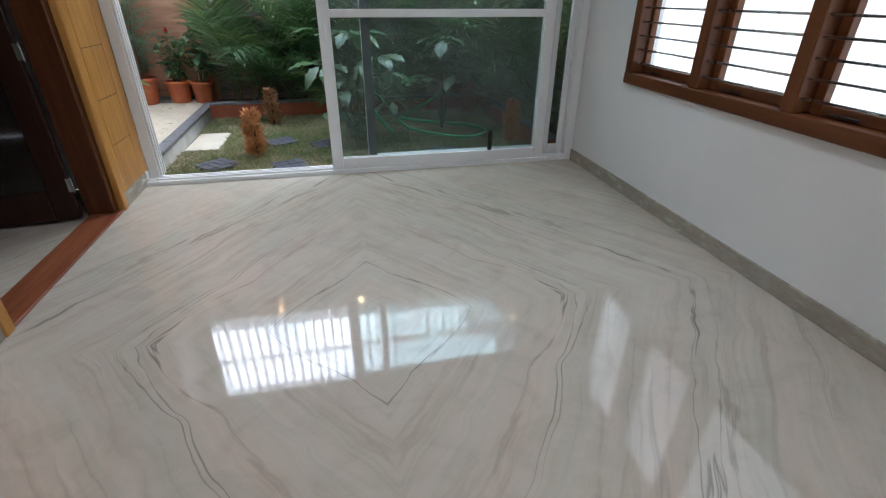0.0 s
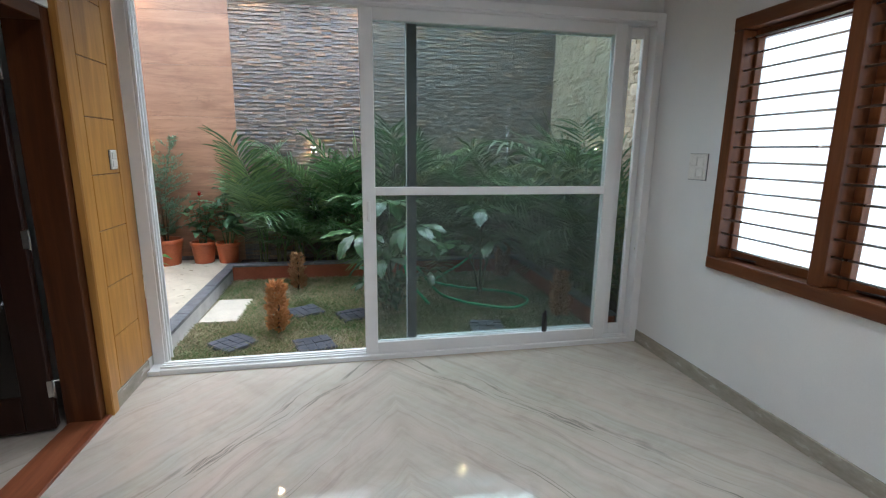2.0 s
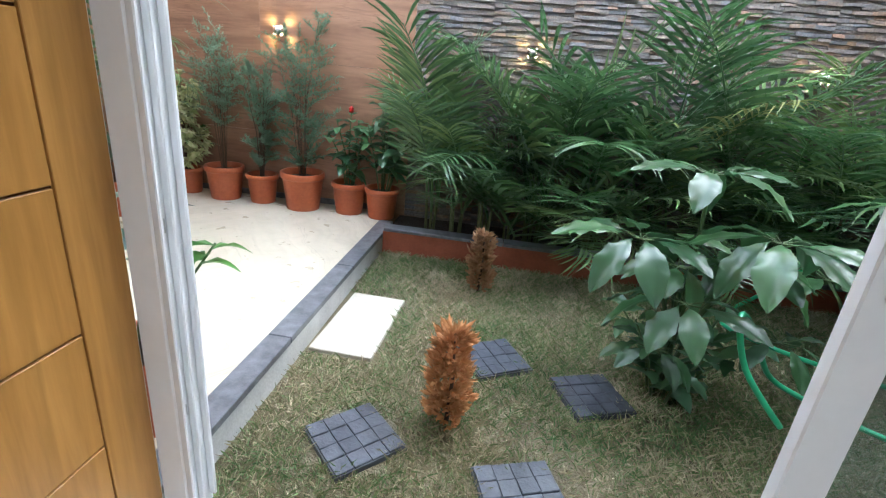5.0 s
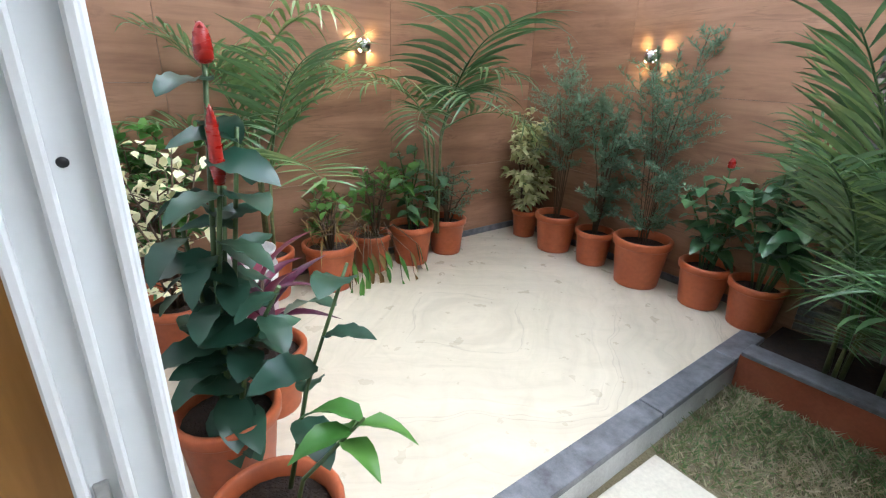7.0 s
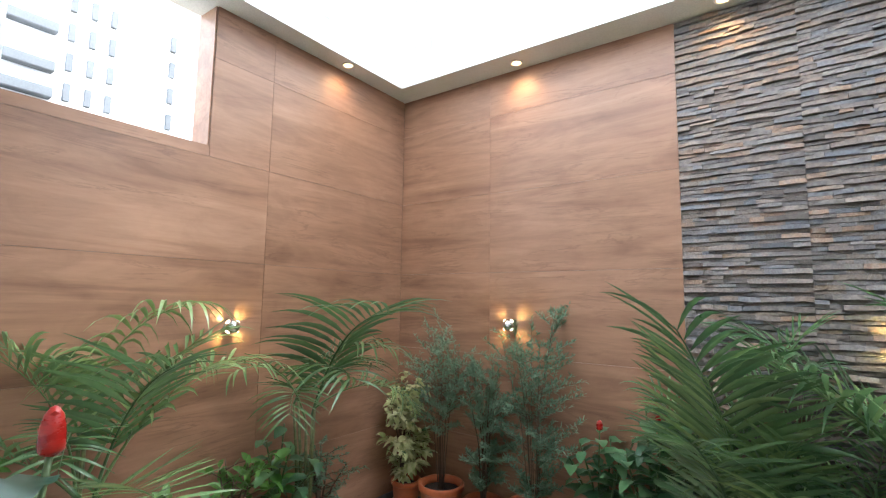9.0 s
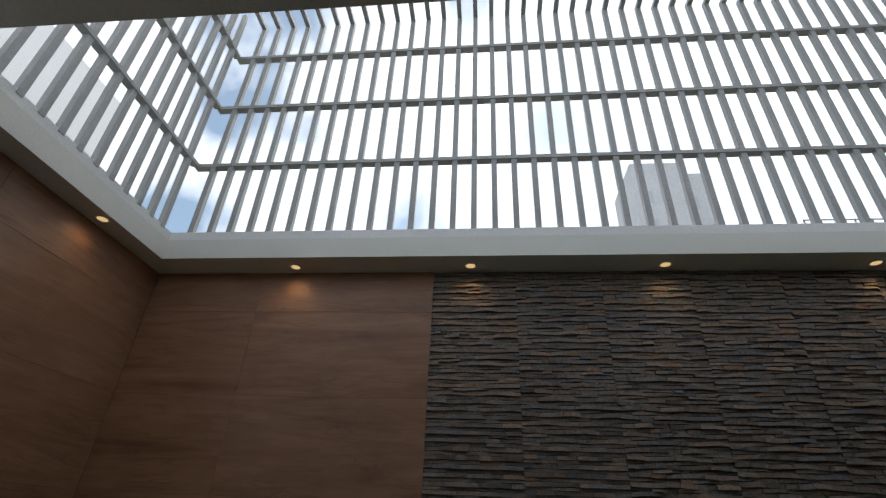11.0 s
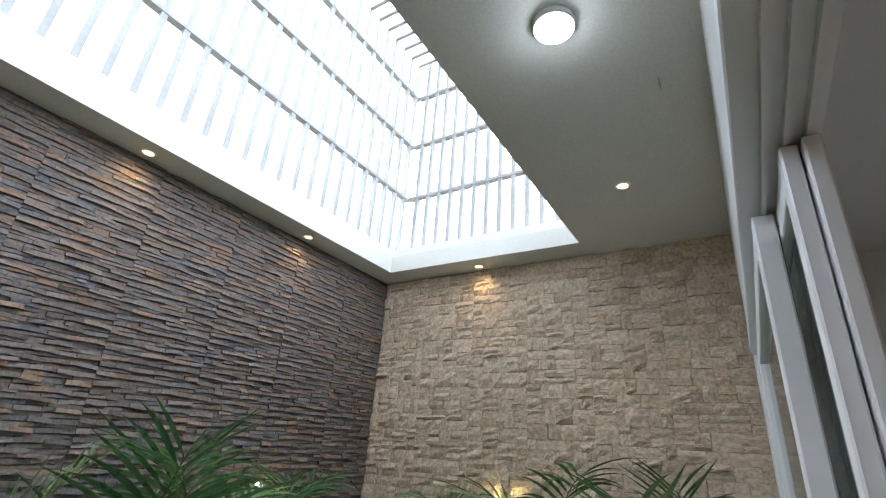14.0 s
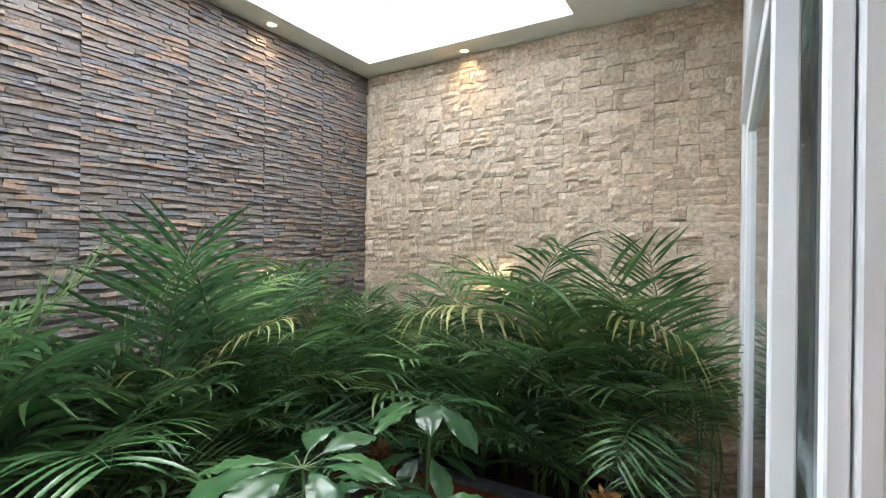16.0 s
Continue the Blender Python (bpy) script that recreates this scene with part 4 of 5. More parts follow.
def pot(x, y, z, r, h, label="terracotta plastic flower pot filled with soil", rim=0.022, seg=28):
    """A round pot with a thick rolled rim, foot groove and soil."""
    t = thing("flower_pot", label, "flower pot", "terracotta pots", m=pose(x, y, z))
    b, k = r * 0.74, r * 0.94
    part("pot_body", lathe(B(), [(0, 0.0), (b, 0.0), (b + 0.002, 0.012), (k - 0.006, h * 0.8), (k, h * 0.83), (r - 0.004, h * 0.84), (r, h * 0.86), (r + 0.002, h * 0.97), (r - 0.006, h), (r - rim, h - 0.004), (r - rim - 0.004, h * 0.8)], seg), M["terracotta"], t)
    part("soil", lathe(B(), [(r - rim - 0.004, h * 0.82), (r * 0.5, h * 0.85), (0, h * 0.86)], 18), M["soil"], t)
    return h * 0.84


def bush(name, label, x, y, z, h, w, seed, leaf_mat, leaf_len, leaf_w, count, stems=5, cat="shrub", base_z=0.25, droop=0.3, shape=1.0, up=0.35, twig=None, r0=0.008, twigs=5):
    """Branching stems with leaves set along the twigs; the leaves are one mesh of many small blades."""
    rng = random.Random(seed)
    t = thing(name, label, cat, m=pose(x, y, z))
    tips = []
    for k in range(stems):
        a = 6.283 * k / stems + rng.uniform(-0.5, 0.5)
        top = Vector((math.cos(a) * w * 0.5 * rng.uniform(0.2, 0.75), math.sin(a) * w * 0.5 * rng.uniform(0.2, 0.75), h * rng.uniform(0.72, 0.97)))
        mid = Vector((top.x * 0.35 + rng.uniform(-.02, .02), top.y * 0.35 + rng.uniform(-.02, .02), top.z * 0.5))
        bm = tube(B(), [(top.x * 0.1, top.y * 0.1, -0.03), mid, top], r0, r0 * 0.35, 5)
        for j in range(twigs):
            s = rng.uniform(base_z, 0.98)
            p = mid.lerp(top, (s - 0.5) * 2) if s > 0.5 else Vector((top.x * 0.1, top.y * 0.1, -0.03)).lerp(mid, s * 2)
            rad = w * 0.5 * (0.45 + 0.55 * math.sin(math.pi * min(1, max(0.0, (s - base_z * 0.6) / (1.05 - base_z * 0.6))) ** shape))
            b = rng.uniform(0, 6.283)
            e = p + Vector((math.cos(b) * rad * rng.uniform(.4, 1), math.sin(b) * rad * rng.uniform(.4, 1), h * rng.uniform(0.02, 0.14)))
            tube(bm, [p, p.lerp(e, 0.5) + Vector((0, 0, 0.01)), e], r0 * 0.4, r0 * 0.2, 4, False)
            tips.append((p, e))
        tips.append((mid, top))
        part("stem", bm, twig or M["twig"], t)
    bm = B()
    for k in range(count):
        p, e = tips[rng.randrange(len(tips))]
        q = p.lerp(e, rng.uniform(0.25, 1.03))
        dirv = (e - p).normalized()
        al = dirv * 0.55 + Vector((rng.uniform(-1, 1), rng.uniform(-1, 1), rng.uniform(-0.6, 0.9) + up))
        blade(bm, q, al, Vector((rng.uniform(-.5, .5), rng.uniform(-.5, .5), 1)), leaf_len * rng.uniform(0.65, 1.15), leaf_w * rng.uniform(0.8, 1.15), droop * rng.uniform(0.4, 1.4), 0.25, 3)
    part("foliage", bm, leaf_mat, t)
    return t


def leaf_mesh(name, length, width, material, droop=0.3, fold=0.2, seg=7, belly=0.5, wave=0.0, full=1.0):
    bm = B()
    rows = []
    for i in range(seg + 1):
        s = i / seg
        w = width * 0.5 * max(0.02, math.sin(math.pi * (0.03 + 0.97 * s) ** 0.8)) ** full if i < seg else 0.001
        cx, cz = length * s * (1 - 0.15 * droop * s), -droop * length * s * s + 0.06 * length * math.sin(math.pi * s)
        wv = wave * math.sin(i * 2.3) * w
        rows.append([bm.verts.new((cx, -w, cz + fold * w + wv)), bm.verts.new((cx, -w * 0.5, cz + fold * w * 0.3)), bm.verts.new((cx, 0, cz)), bm.verts.new((cx, w * 0.5, cz + fold * w * 0.3)), bm.verts.new((cx, w, cz + fold * w - wv))])
    for a, b in zip(rows, rows[1:]):
        for k in range(4):
            f = bm.faces.new((a[k], a[k + 1], b[k + 1], b[k]))
            f.smooth = True
    return mesh_of(bm, name, material)


def put_leaf(me, parent, p, az, tilt, sc=1.0, roll=0.0):
    return part("leaf", me, None, parent, m=Matrix.Translation(p) @ Euler((radians(roll), radians(tilt), radians(az)), "XYZ").to_matrix().to_4x4() @ Matrix.Scale(sc, 4))


# ---- potted plants along the back wall ----
zt = PAT + pot(-1.95, 7.79, PAT, 0.115, 0.225, "small terracotta pot of a variegated schefflera by the wall")
bush("variegated_schefflera", "cream and green variegated schefflera growing in a pot", -1.95, 7.76, zt, 0.88, 0.40, 11, M["varieg"], 0.1, 0.046, 950, 8, base_z=0.06, shape=0.7, droop=0.5, up=0.1)
zt = PAT + pot(-1.59, 7.75, PAT, 0.165, 0.29, "terracotta pot with a wide rim by the wall")
bush("wispy_shrub", "tall thin-stemmed wispy shrub with fine leaves", -1.59, 7.75, zt, 1.26, 0.58, 12, M["fine"], 0.050, 0.007, 5200, 9, base_z=0.36, shape=0.9, droop=0.3, r0=0.0035, twigs=14)
zt = PAT + pot(-1.25, 7.77, PAT, 0.138, 0.25, "terracotta pot between two larger pots")
bush("fine_leaved_shrub", "dense upright shrub with fine blue-green needles", -1.25, 7.77, zt, 0.98, 0.48, 13, M["fine"], 0.050, 0.008, 6800, 11, base_z=0.1, shape=0.8, droop=0.2, r0=0.006)
zt = PAT + pot(-0.86, 7.73, PAT, 0.185, 0.32, "largest terracotta pot in the row by the wall")
bush("dark_feathery_shrub", "tall dark feathery shrub with bare lower stems", -0.86, 7.73, zt, 1.32, 0.66, 14, M["fine"], 0.050, 0.0075, 7200, 10, base_z=0.08, shape=0.8, droop=0.2, r0=0.0035, twigs=14)
zt5 = PAT + pot(-0.46, 7.775, PAT, 0.152, 0.27, "terracotta pot with a red-flowered shrub")
zt6 = PAT + pot(-0.165, 7.755, PAT, 0.148, 0.26, "terracotta pot at the end of the row by the planter")

BROAD = [leaf_mesh("leaf", 0.125, 0.07, M["broad"], d, 0.25, 8, wave=0.12, full=0.8) for d in (0.05, 0.22, 0.42)]
COSTUS = [leaf_mesh("leaf", 0.185, 0.105, M["costus"], d, 0.15, 10, wave=0.10, full=0.68) for d in (0.05, 0.2, 0.42)]
BRIGHT = [leaf_mesh("leaf", 0.14, 0.07, M["bright"], d, 0.35, 6, wave=0.1) for d in (0.05, 0.3)]
CORDY = [leaf_mesh("leaf", 0.33, 0.06, M["purple"], d, 0.5, 7) for d in (0.1, 0.4)]


def leafy_stems(name, label, x, y, z, stems, seed, leaves, cat, per=9, first=0.3, size=1.0, stalk=None, r=0.007):
    """Upright stems, each given by its tip, with large leaves set spirally round them."""
    rng = random.Random(seed)
    t = thing(name, label, cat, m=pose(x, y, z))
    for tip in stems:
        tip = Vector(tip)
        mid = Vector((tip.x * 0.4 + rng.uniform(-.02, .02), tip.y * 0.4 + rng.uniform(-.02, .02), tip.z * 0.5))
        b0 = Vector((tip.x * 0.15, tip.y * 0.15, -0.03))
        part("stem", tube(B(), [b0, b0.lerp(mid, 0.5), mid, mid.lerp(tip, 0.5), tip], r, r * 0.6, 6), stalk or M["stalk"], t)
        for k in range(per):
            s = first + (1 - first) * (k + 0.5) / per
            p = b0.lerp(mid, s * 2) if s < 0.5 else mid.lerp(tip, s * 2 - 1)
            put_leaf(leaves[rng.randrange(len(leaves))], t, p, k * 137.5 + rng.uniform(-20, 20), rng.uniform(-25, 20), size * rng.uniform(0.75, 1.1), rng.uniform(-20, 20))
    return t


leafy_stems("flowering_shrub", "leafy potted shrub with one red bud", -0.46, 7.775, zt5, [(0.02, -0.05, 0.62), (-0.14, -0.12, 0.45), (0.14, -0.08, 0.50), (0.05, 0.06, 0.55), (-0.06, -0.16, 0.56), (0.2, 0.0, 0.58)], 21, BROAD, "shrub", 12, 0.22, 1.15)
leafy_stems("flowering_shrub", "dark leafy potted shrub with yellowing lower leaves", -0.165, 7.755, zt6, [(0.05, -0.05, 0.72), (-0.1, -0.14, 0.55), (0.18, -0.02, 0.62), (0.2, -0.16, 0.5), (-0.02, 0.08, 0.66), (0.28, -0.06, 0.7), (0.1, -0.2, 0.72), (0.3, 0.06, 0.65), (0.0, -0.1, 0.8), (0.22, -0.1, 0.82), (0.34, -0.04, 0.8)], 22, BROAD, "shrub", 12, 0.3, 1.25)


def cone(x, y, z, h, r, label="waxy red cone-shaped flower spike", tilt=0):
    t = thing("flower_spike", label, "flower", m=pose(x, y, z, tilt, tilt * 0.5, 0))
    prof = [(0.0, 0.0), (r * 0.7, 0.004), (r, h * 0.14), (r * 1.02, h * 0.35), (r * 0.93, h * 0.6), (r * 0.7, h * 0.82), (r * 0.35, h * 0.95), (0, h)]
    co = part("cone", lathe(B(), prof, 14), M["red"], t)
    for k in range(16):
        s = (k + 0.5) / 16
        i = min(range(len(prof)), key=lambda q: abs(prof[q][1] - s * h))
        a = k * 2.4
        rr = max(0.004, prof[i][0])
        bm = B()
        blade(bm, (math.cos(a) * rr * 0.96, math.sin(a) * rr * 0.96, s * h * 0.9), (math.cos(a) * 0.18, math.sin(a) * 0.18, 1), (math.cos(a), math.sin(a), 0.2), h * 0.16, rr * 0.9 + 0.002, 0.0, -0.5, 3)
        part("bract", bm, M["red"], co)


cone(-0.44, 7.725, zt5 + 0.615, 0.06, 0.02, "small red flower bud on the potted shrub")
cone(-0.115, 7.705, zt6 + 0.715, 0.05, 0.016, "small dark red flower bud on the dark shrub")

# ---- pots along the west wall ----
zt = PAT + pot(-2.01, 7.0, PAT, 0.145, 0.27, "terracotta pot of a small fine-leaved shrub")
bush("fine_leaved_shrub", "small grey-green shrub with fine pale leaves", -2.01, 7.0, zt, 0.42, 0.50, 31, M["fine"], 0.035, 0.010, 1800, 8, base_z=0.2, up=0.3)
zt = PAT + pot(-1.99, 6.67, PAT, 0.155, 0.28, "terracotta pot holding a leafy shrub")
leafy_stems("leafy_shrub", "leafy green shrub with long bright leaves in a pot", -1.99, 6.67, zt, [(0.1, 0.0, 0.5), (-0.08, 0.08, 0.58), (0.15, -0.18, 0.42), (0.02, -0.12, 0.56), (0.18, 0.16, 0.4)], 32, BROAD + BRIGHT, "shrub", 11, 0.2, 0.95)
zt = PAT + pot(-2.02, 6.36, PAT, 0.14, 0.26, "terracotta pot of a drooping plant")
bush("leafy_shrub", "bushy green shrub with yellowish young leaves", -2.03, 6.40, zt, 0.52, 0.42, 35, M["bright"], 0.10, 0.04, 130, 6, base_z=0.15)
palm(-2.0, 6.9, PAT + 0.2, 1.42, 7, 41, "slender areca palm with arching fronds by the wall", 0.5, "potted palms", stems=5, rise=(0.42, 0.54), low_every=4, shapes=(0, 1, 1, 2), set_of=POTTED, longer=1.3, tilts=((35, 60), (8, 34)))


def wilted(x, y, z, seed, reach=0.34):
    rng = random.Random(seed)
    t = thing("wilted_plant", "wilted plant with brown leaves hanging over its pot", "plant", m=pose(x, y, z))
    for k in range(16):
        a = rng.uniform(-1.3, 1.1)
        r = rng.uniform(0.14, reach)
        pts = [(0, 0, 0), (math.cos(a) * r * 0.5, math.sin(a) * r * 0.5, rng.uniform(0.05, 0.16)), (math.cos(a) * r, math.sin(a) * r, -0.05), (math.cos(a) * r * 1.1, math.sin(a) * r * 1.1, -rng.uniform(0.12, 0.22))]
        part("stem", tube(B(), pts, 0.004, 0.002, 4), M["twig"], t)
        for j in range(2):
            bm = B()
            blade(bm, pts[3 - j], (math.cos(a + j) * 0.4, math.sin(a + j) * 0.4, -1), (math.cos(a), math.sin(a), 0.2), rng.uniform(0.11, 0.20), 0.034, 0.1, 0.4, 4)
            part("leaf", bm, M["wilted"] if k % 3 else M["bright"], t)


wilted(-2.0, 6.34, PAT + 0.24, 5)
zt = PAT + pot(-1.92, 6.02, PAT, 0.165, 0.29, "terracotta pot of a spiky grassy plant")
bush("grassy_plant", "spiky grass-like potted plant with drying tips", -1.92, 6.02, zt, 0.36, 0.5, 36, M["wilted"], 0.22, 0.012, 110, 5, base_z=0.05, droop=0.7, up=0.5)
bush("leafy_shrub", "low leafy green shrub between the pots", -1.97, 6.04, zt, 0.34, 0.4, 37, M["bright"], 0.11, 0.05, 60, 5, base_z=0.2)
zt = PAT + pot(-2.0, 5.66, PAT, 0.16, 0.28, "terracotta pot of an areca palm")
palm(-1.96, 5.66, PAT + 0.22, 1.36, 11, 43, "bushy areca palm with fanned fronds in a pot", 0.5, "potted palms", stems=4, rise=(0.36, 0.6), low_every=3, shapes=(0, 2, 2, 3), set_of=POTTED, longer=1.2, tilts=((35, 65), (5, 30)))
zt = PAT + pot(-1.62, 5.14, PAT, 0.16, 0.28, "terracotta pot of a pale variegated shrub")
bush("variegated_schefflera", "bushy schefflera with pale cream leaves in a pot", -1.62, 5.14, zt, 0.76, 0.62, 45, M["varieg"], 0.085, 0.042, 220, 8, base_z=0.1, droop=0.5)
zt = PAT + pot(-2.0, 5.12, PAT, 0.16, 0.28, "terracotta pot in the corner by the house")
bush("leafy_shrub", "round bright green shrub in the corner", -1.98, 5.14, zt, 0.82, 0.6, 46, M["bright"], 0.09, 0.045, 620, 9, base_z=0.2)


def bucket(x, y, z, r, h, m_lid=True):
    t = thing("paint_bucket", "white plastic paint bucket with faded pink label", "bucket", m=pose(x, y, z))
    b = part("bucket_body", lathe(B(), [(0, 0), (r * 0.88, 0), (r * 0.9, 0.01), (r * 0.95, h * 0.62), (r * 1.04, h * 0.63), (r * 1.04, h * 0.66), (r * 0.96, h * 0.67), (r * 0.97, h * 0.76), (r * 1.05, h * 0.77), (r * 1.05, h * 0.8), (r * 0.98, h * 0.82), (r, h * 0.97), (r * 1.05, h), (r * 0.95, h), (r * 0.9, 0.05), (0, 0.04)], 28), M["bucket"], t)
    part("label", lathe(B(), [(r * 0.912, h * 0.1), (r * 0.95, h * 0.5)], 28), M["bucket_pink"], t, "faded pink paper label")
    part("handle", tube(B(), [(r * 1.03 * math.cos(a), -r * 1.06 * math.sin(a), h * 0.7 - 0.3 * h * math.sin(a)) for a in (0, .4, .8, 1.2, 1.57, 1.95, 2.35, 2.75, 3.14)], 0.003, seg=5), M["steel"], t)


bucket(-1.71, 5.49, PAT, 0.13, 0.42)

# ---- tall flowering plant beside the door ----
zt = PAT + pot(-0.72, 5.12, PAT, 0.165, 0.30, "terracotta pot of the tall red-coned plant")
leafy_stems("spiral_ginger", "tall leafy spiral ginger with two red cones", -0.72, 5.12, zt, [(0.12, 0.05, 1.06), (0.125, 0.045, 0.78), (-0.05, -0.03, 0.62), (0.2, 0.14, 0.5), (-0.08, 0.1, 0.72), (0.05, 0.12, 0.9)], 51, COSTUS, "plant", 11, 0.06, 1.0, r=0.01)
cone(-0.60, 5.17, zt + 1.05, 0.09, 0.021)
cone(-0.595, 5.165, zt + 0.77, 0.195, 0.0165)
zt = PAT + pot(-0.265, 5.12, PAT, 0.165, 0.30, "terracotta pot of red soil with a young plant")
leafy_stems("young_plant", "single slanting green stem with bright young leaves", -0.265, 5.12, zt, [(0.19, 0.15, 0.37)], 52, BRIGHT, "plant", 5, 0.8, 1.25)
leafy_stems("young_plant", "slender stem with dark drooping leaves", -0.34, 5.14, zt, [(0.03, 0.22, 0.62)], 53, COSTUS, "plant", 6, 0.3, 0.95)
zt = PAT + pot(-1.02, 5.34, PAT, 0.155, 0.28, "terracotta pot of a purple-leaved plant")
cd = thing("cordyline", "cordyline with dark purple and pink leaves", "plant", m=pose(-1.02, 5.34, zt))
part("stem", tube(B(), [(0, 0, -0.03), (0.01, 0, 0.18), (0.02, 0.01, 0.34)], 0.01, 0.007), M["twig"], cd)
rg = random.Random(8)
for k in range(18):
    put_leaf(CORDY[k % 2], cd, (0.015, 0.005, 0.08 + 0.015 * k), k * 137.5, rg.uniform(-55, -5), rg.uniform(0.7, 1.1), rg.uniform(-15, 15))

# ---- lawn ----
rg = random.Random(3)
st = thing("stepping_slab", "square cream marble slab laid on the lawn", "stepping stone", m=pose(0.155, 6.205, LAWN, 0, 0, -2))
part("slab", box(B(), -0.165, 0.165, -0.335, 0.335, -0.005, 0.022, 0.004), M["slab"], st)


def cobble_pad(x, y, rz, nx=4, ny=4, s=0.072):
    t = thing("stepping_pad", "square pad of dark slate cobbles set in the lawn", "stepping stone", "cobbled stepping pads", m=pose(x, y, LAWN, 0, 0, rz))
    part("base", box(B(), -nx * s / 2 - 0.004, nx * s / 2 + 0.004, -ny * s / 2 - 0.004, ny * s / 2 + 0.004, -0.01, 0.022), M["cobble"], t)
    me = mesh_of(box(B(), -s / 2 + 0.0007, s / 2 - 0.0007, -s / 2 + 0.0007, s / 2 - 0.0007, 0.0, 0.03, 0.0025), "cobble", M["cobble"])
    for i in range(nx):
        for j in range(ny):
            part("cobble", me, None, t, m=pose((i - nx / 2 + 0.5) * s, (j - ny / 2 + 0.5) * s, rg.uniform(-0.004, 0.003), rg.uniform(-1.5, 1.5), rg.uniform(-1.5, 1.5), rg.uniform(-2, 2)))


for a in ((0.40, 5.335, 45), (0.91, 6.05, 29), (1.38, 5.86, 22), (1.05, 5.2, 20), (2.55, 5.35, -10)):
    cobble_pad(*a)


def dead_conifer(x, y, h, w, seed, material, label):
    """A dried columnar conifer: a stem with flat flame-like sprays pointing up and out."""
    rng = random.Random(seed)
    t = thing("dead_conifer", label, "shrub", "dried conifers", m=pose(x, y, LAWN))
    part("stem", tube(B(), [(0, 0, -0.02), (0.01, 0, h * 0.5), (0, 0.01, h * 0.9)], 0.011, 0.004), M["twig"], t)
    bm = B()
    for k in range(430):
        s = rng.uniform(0.1, 1.0)
        a = rng.uniform(0, 6.283)
        r = w * 0.5 * (math.sin(math.pi * min(0.93, 0.2 + 0.75 * s)) ** 0.4) * rng.uniform(0.45, 1.0) * (0.95 + 0.22 * math.sin(3 * a + 9 * s + seed) + 0.16 * math.sin(23 * s + 2 * a))
        base = Vector((math.cos(a) * r * 0.72, math.sin(a) * r * 0.72, h * s * 0.93))
        out = Vector((math.cos(a) * rng.uniform(0.3, 1.4), math.sin(a) * rng.uniform(0.3, 1.4), rng.uniform(0.3, 1.0))).normalized()
        tang = Vector((-math.sin(a + 0.5), math.cos(a + 0.5), rng.uniform(-.3, .3)))
        ln = rng.uniform(0.03, 0.058)
        for j in range(5):
            f = (j - 2) * 0.34
            blade(bm, base + out * ln * 0.12 * (2 - abs(j - 2)), out + tang * f, Vector((math.cos(a), math.sin(a), 0.3)), ln * (1 - 0.12 * abs(j - 2)), 0.018, rng.uniform(-0.2, 0.3), 0.4, 2)
    part("foliage", bm, material, t)


dead_conifer(0.735, 5.50, 0.50, 0.21, 61, M["dead"], "dried orange-brown dwarf conifer on the lawn")
dead_conifer(0.765, 6.84, 0.46, 0.20, 62, M["dead_dark"], "dried dark brown dwarf conifer by the planter")
dead_conifer(3.22, 6.96, 0.46, 0.20, 63, M["dead_dark"], "dried brown dwarf conifer near the corner")
dead_conifer(3.30, 5.47, 0.50, 0.20, 64, M["dead"], "dried brown dwarf conifer near the stone wall")


def umbrella_leaf(droop, seed):
    """A long leaf with a wavy, shallowly lobed edge, a sunk midrib and side veins that corrugate it."""
    rng = random.Random(seed)
    length, half, seg = 0.30, 0.064, 16
    bm, rows = B(), []
    for i in range(seg + 1):
        s = i / seg
        w = half * max(0.03, math.sin(math.pi * (0.02 + 0.98 * s) ** 1.15)) ** 0.85 * (1 + 0.05 * math.sin(i * 1.25 + seed)) if i < seg else 0.001
        cx, cz = length * s * (1 - 0.2 * droop * s), 0.05 * length * math.sin(math.pi * s) - droop * length * s ** 1.8
        row = []
        for k in (-1.0, -0.66, -0.33, 0.0, 0.33, 0.66, 1.0):
            rib = 0.0016 * math.sin(2.1 * i - 3.0 * abs(k)) * abs(k)
            edge = 0.007 * abs(k) ** 3 * math.sin(1.5 * i + 2.0 * k + seed) * min(1.0, w / half)
            row.append(bm.verts.new((cx + 0.02 * abs(k), k * w, cz + 0.30 * w * abs(k) - 0.55 * w * k * k * 0.6 + rib + edge)))
        rows.append(row)
    for a, b in zip(rows, rows[1:]):
        for k in range(6):
            f = bm.faces.new((a[k], a[k + 1], b[k + 1], b[k]))
            f.smooth = True
    return mesh_of(bm, "leaf", M["umbrella"])


UMBREL = [umbrella_leaf(d, k) for k, d in enumerate((0.15, 0.3, 0.5, 0.25))]


def umbrella_plant(x, y, whorls, seed):
    rng = random.Random(seed)
    t = thing("umbrella_plant", "large glossy umbrella plant with drooping leaf whorls", "plant", m=pose(x, y, LAWN))
    for (px, py, pz), n, sc in whorls:
        hub = Vector((px, py, pz))
        part("stem", tube(B(), [(0, 0, -0.02), (px * 0.3, py * 0.3, pz * 0.55), (px * 0.7, py * 0.7, pz * 0.85), hub], 0.013, 0.006), M["stalk"], t)
        for k in range(n):
            az = 360 * k / n + rng.uniform(-12, 12)
            p = hub + Vector((math.cos(radians(az)), math.sin(radians(az)), 0.25)) * 0.07
            pe = part("petiole", tube(B(), [hub, p], 0.004, 0.003, 5, False), M["stalk"], t)
            put_leaf(UMBREL[rng.randrange(4)], pe, p, az, rng.uniform(-12, 22), sc * rng.uniform(0.85, 1.1), rng.uniform(-15, 15))


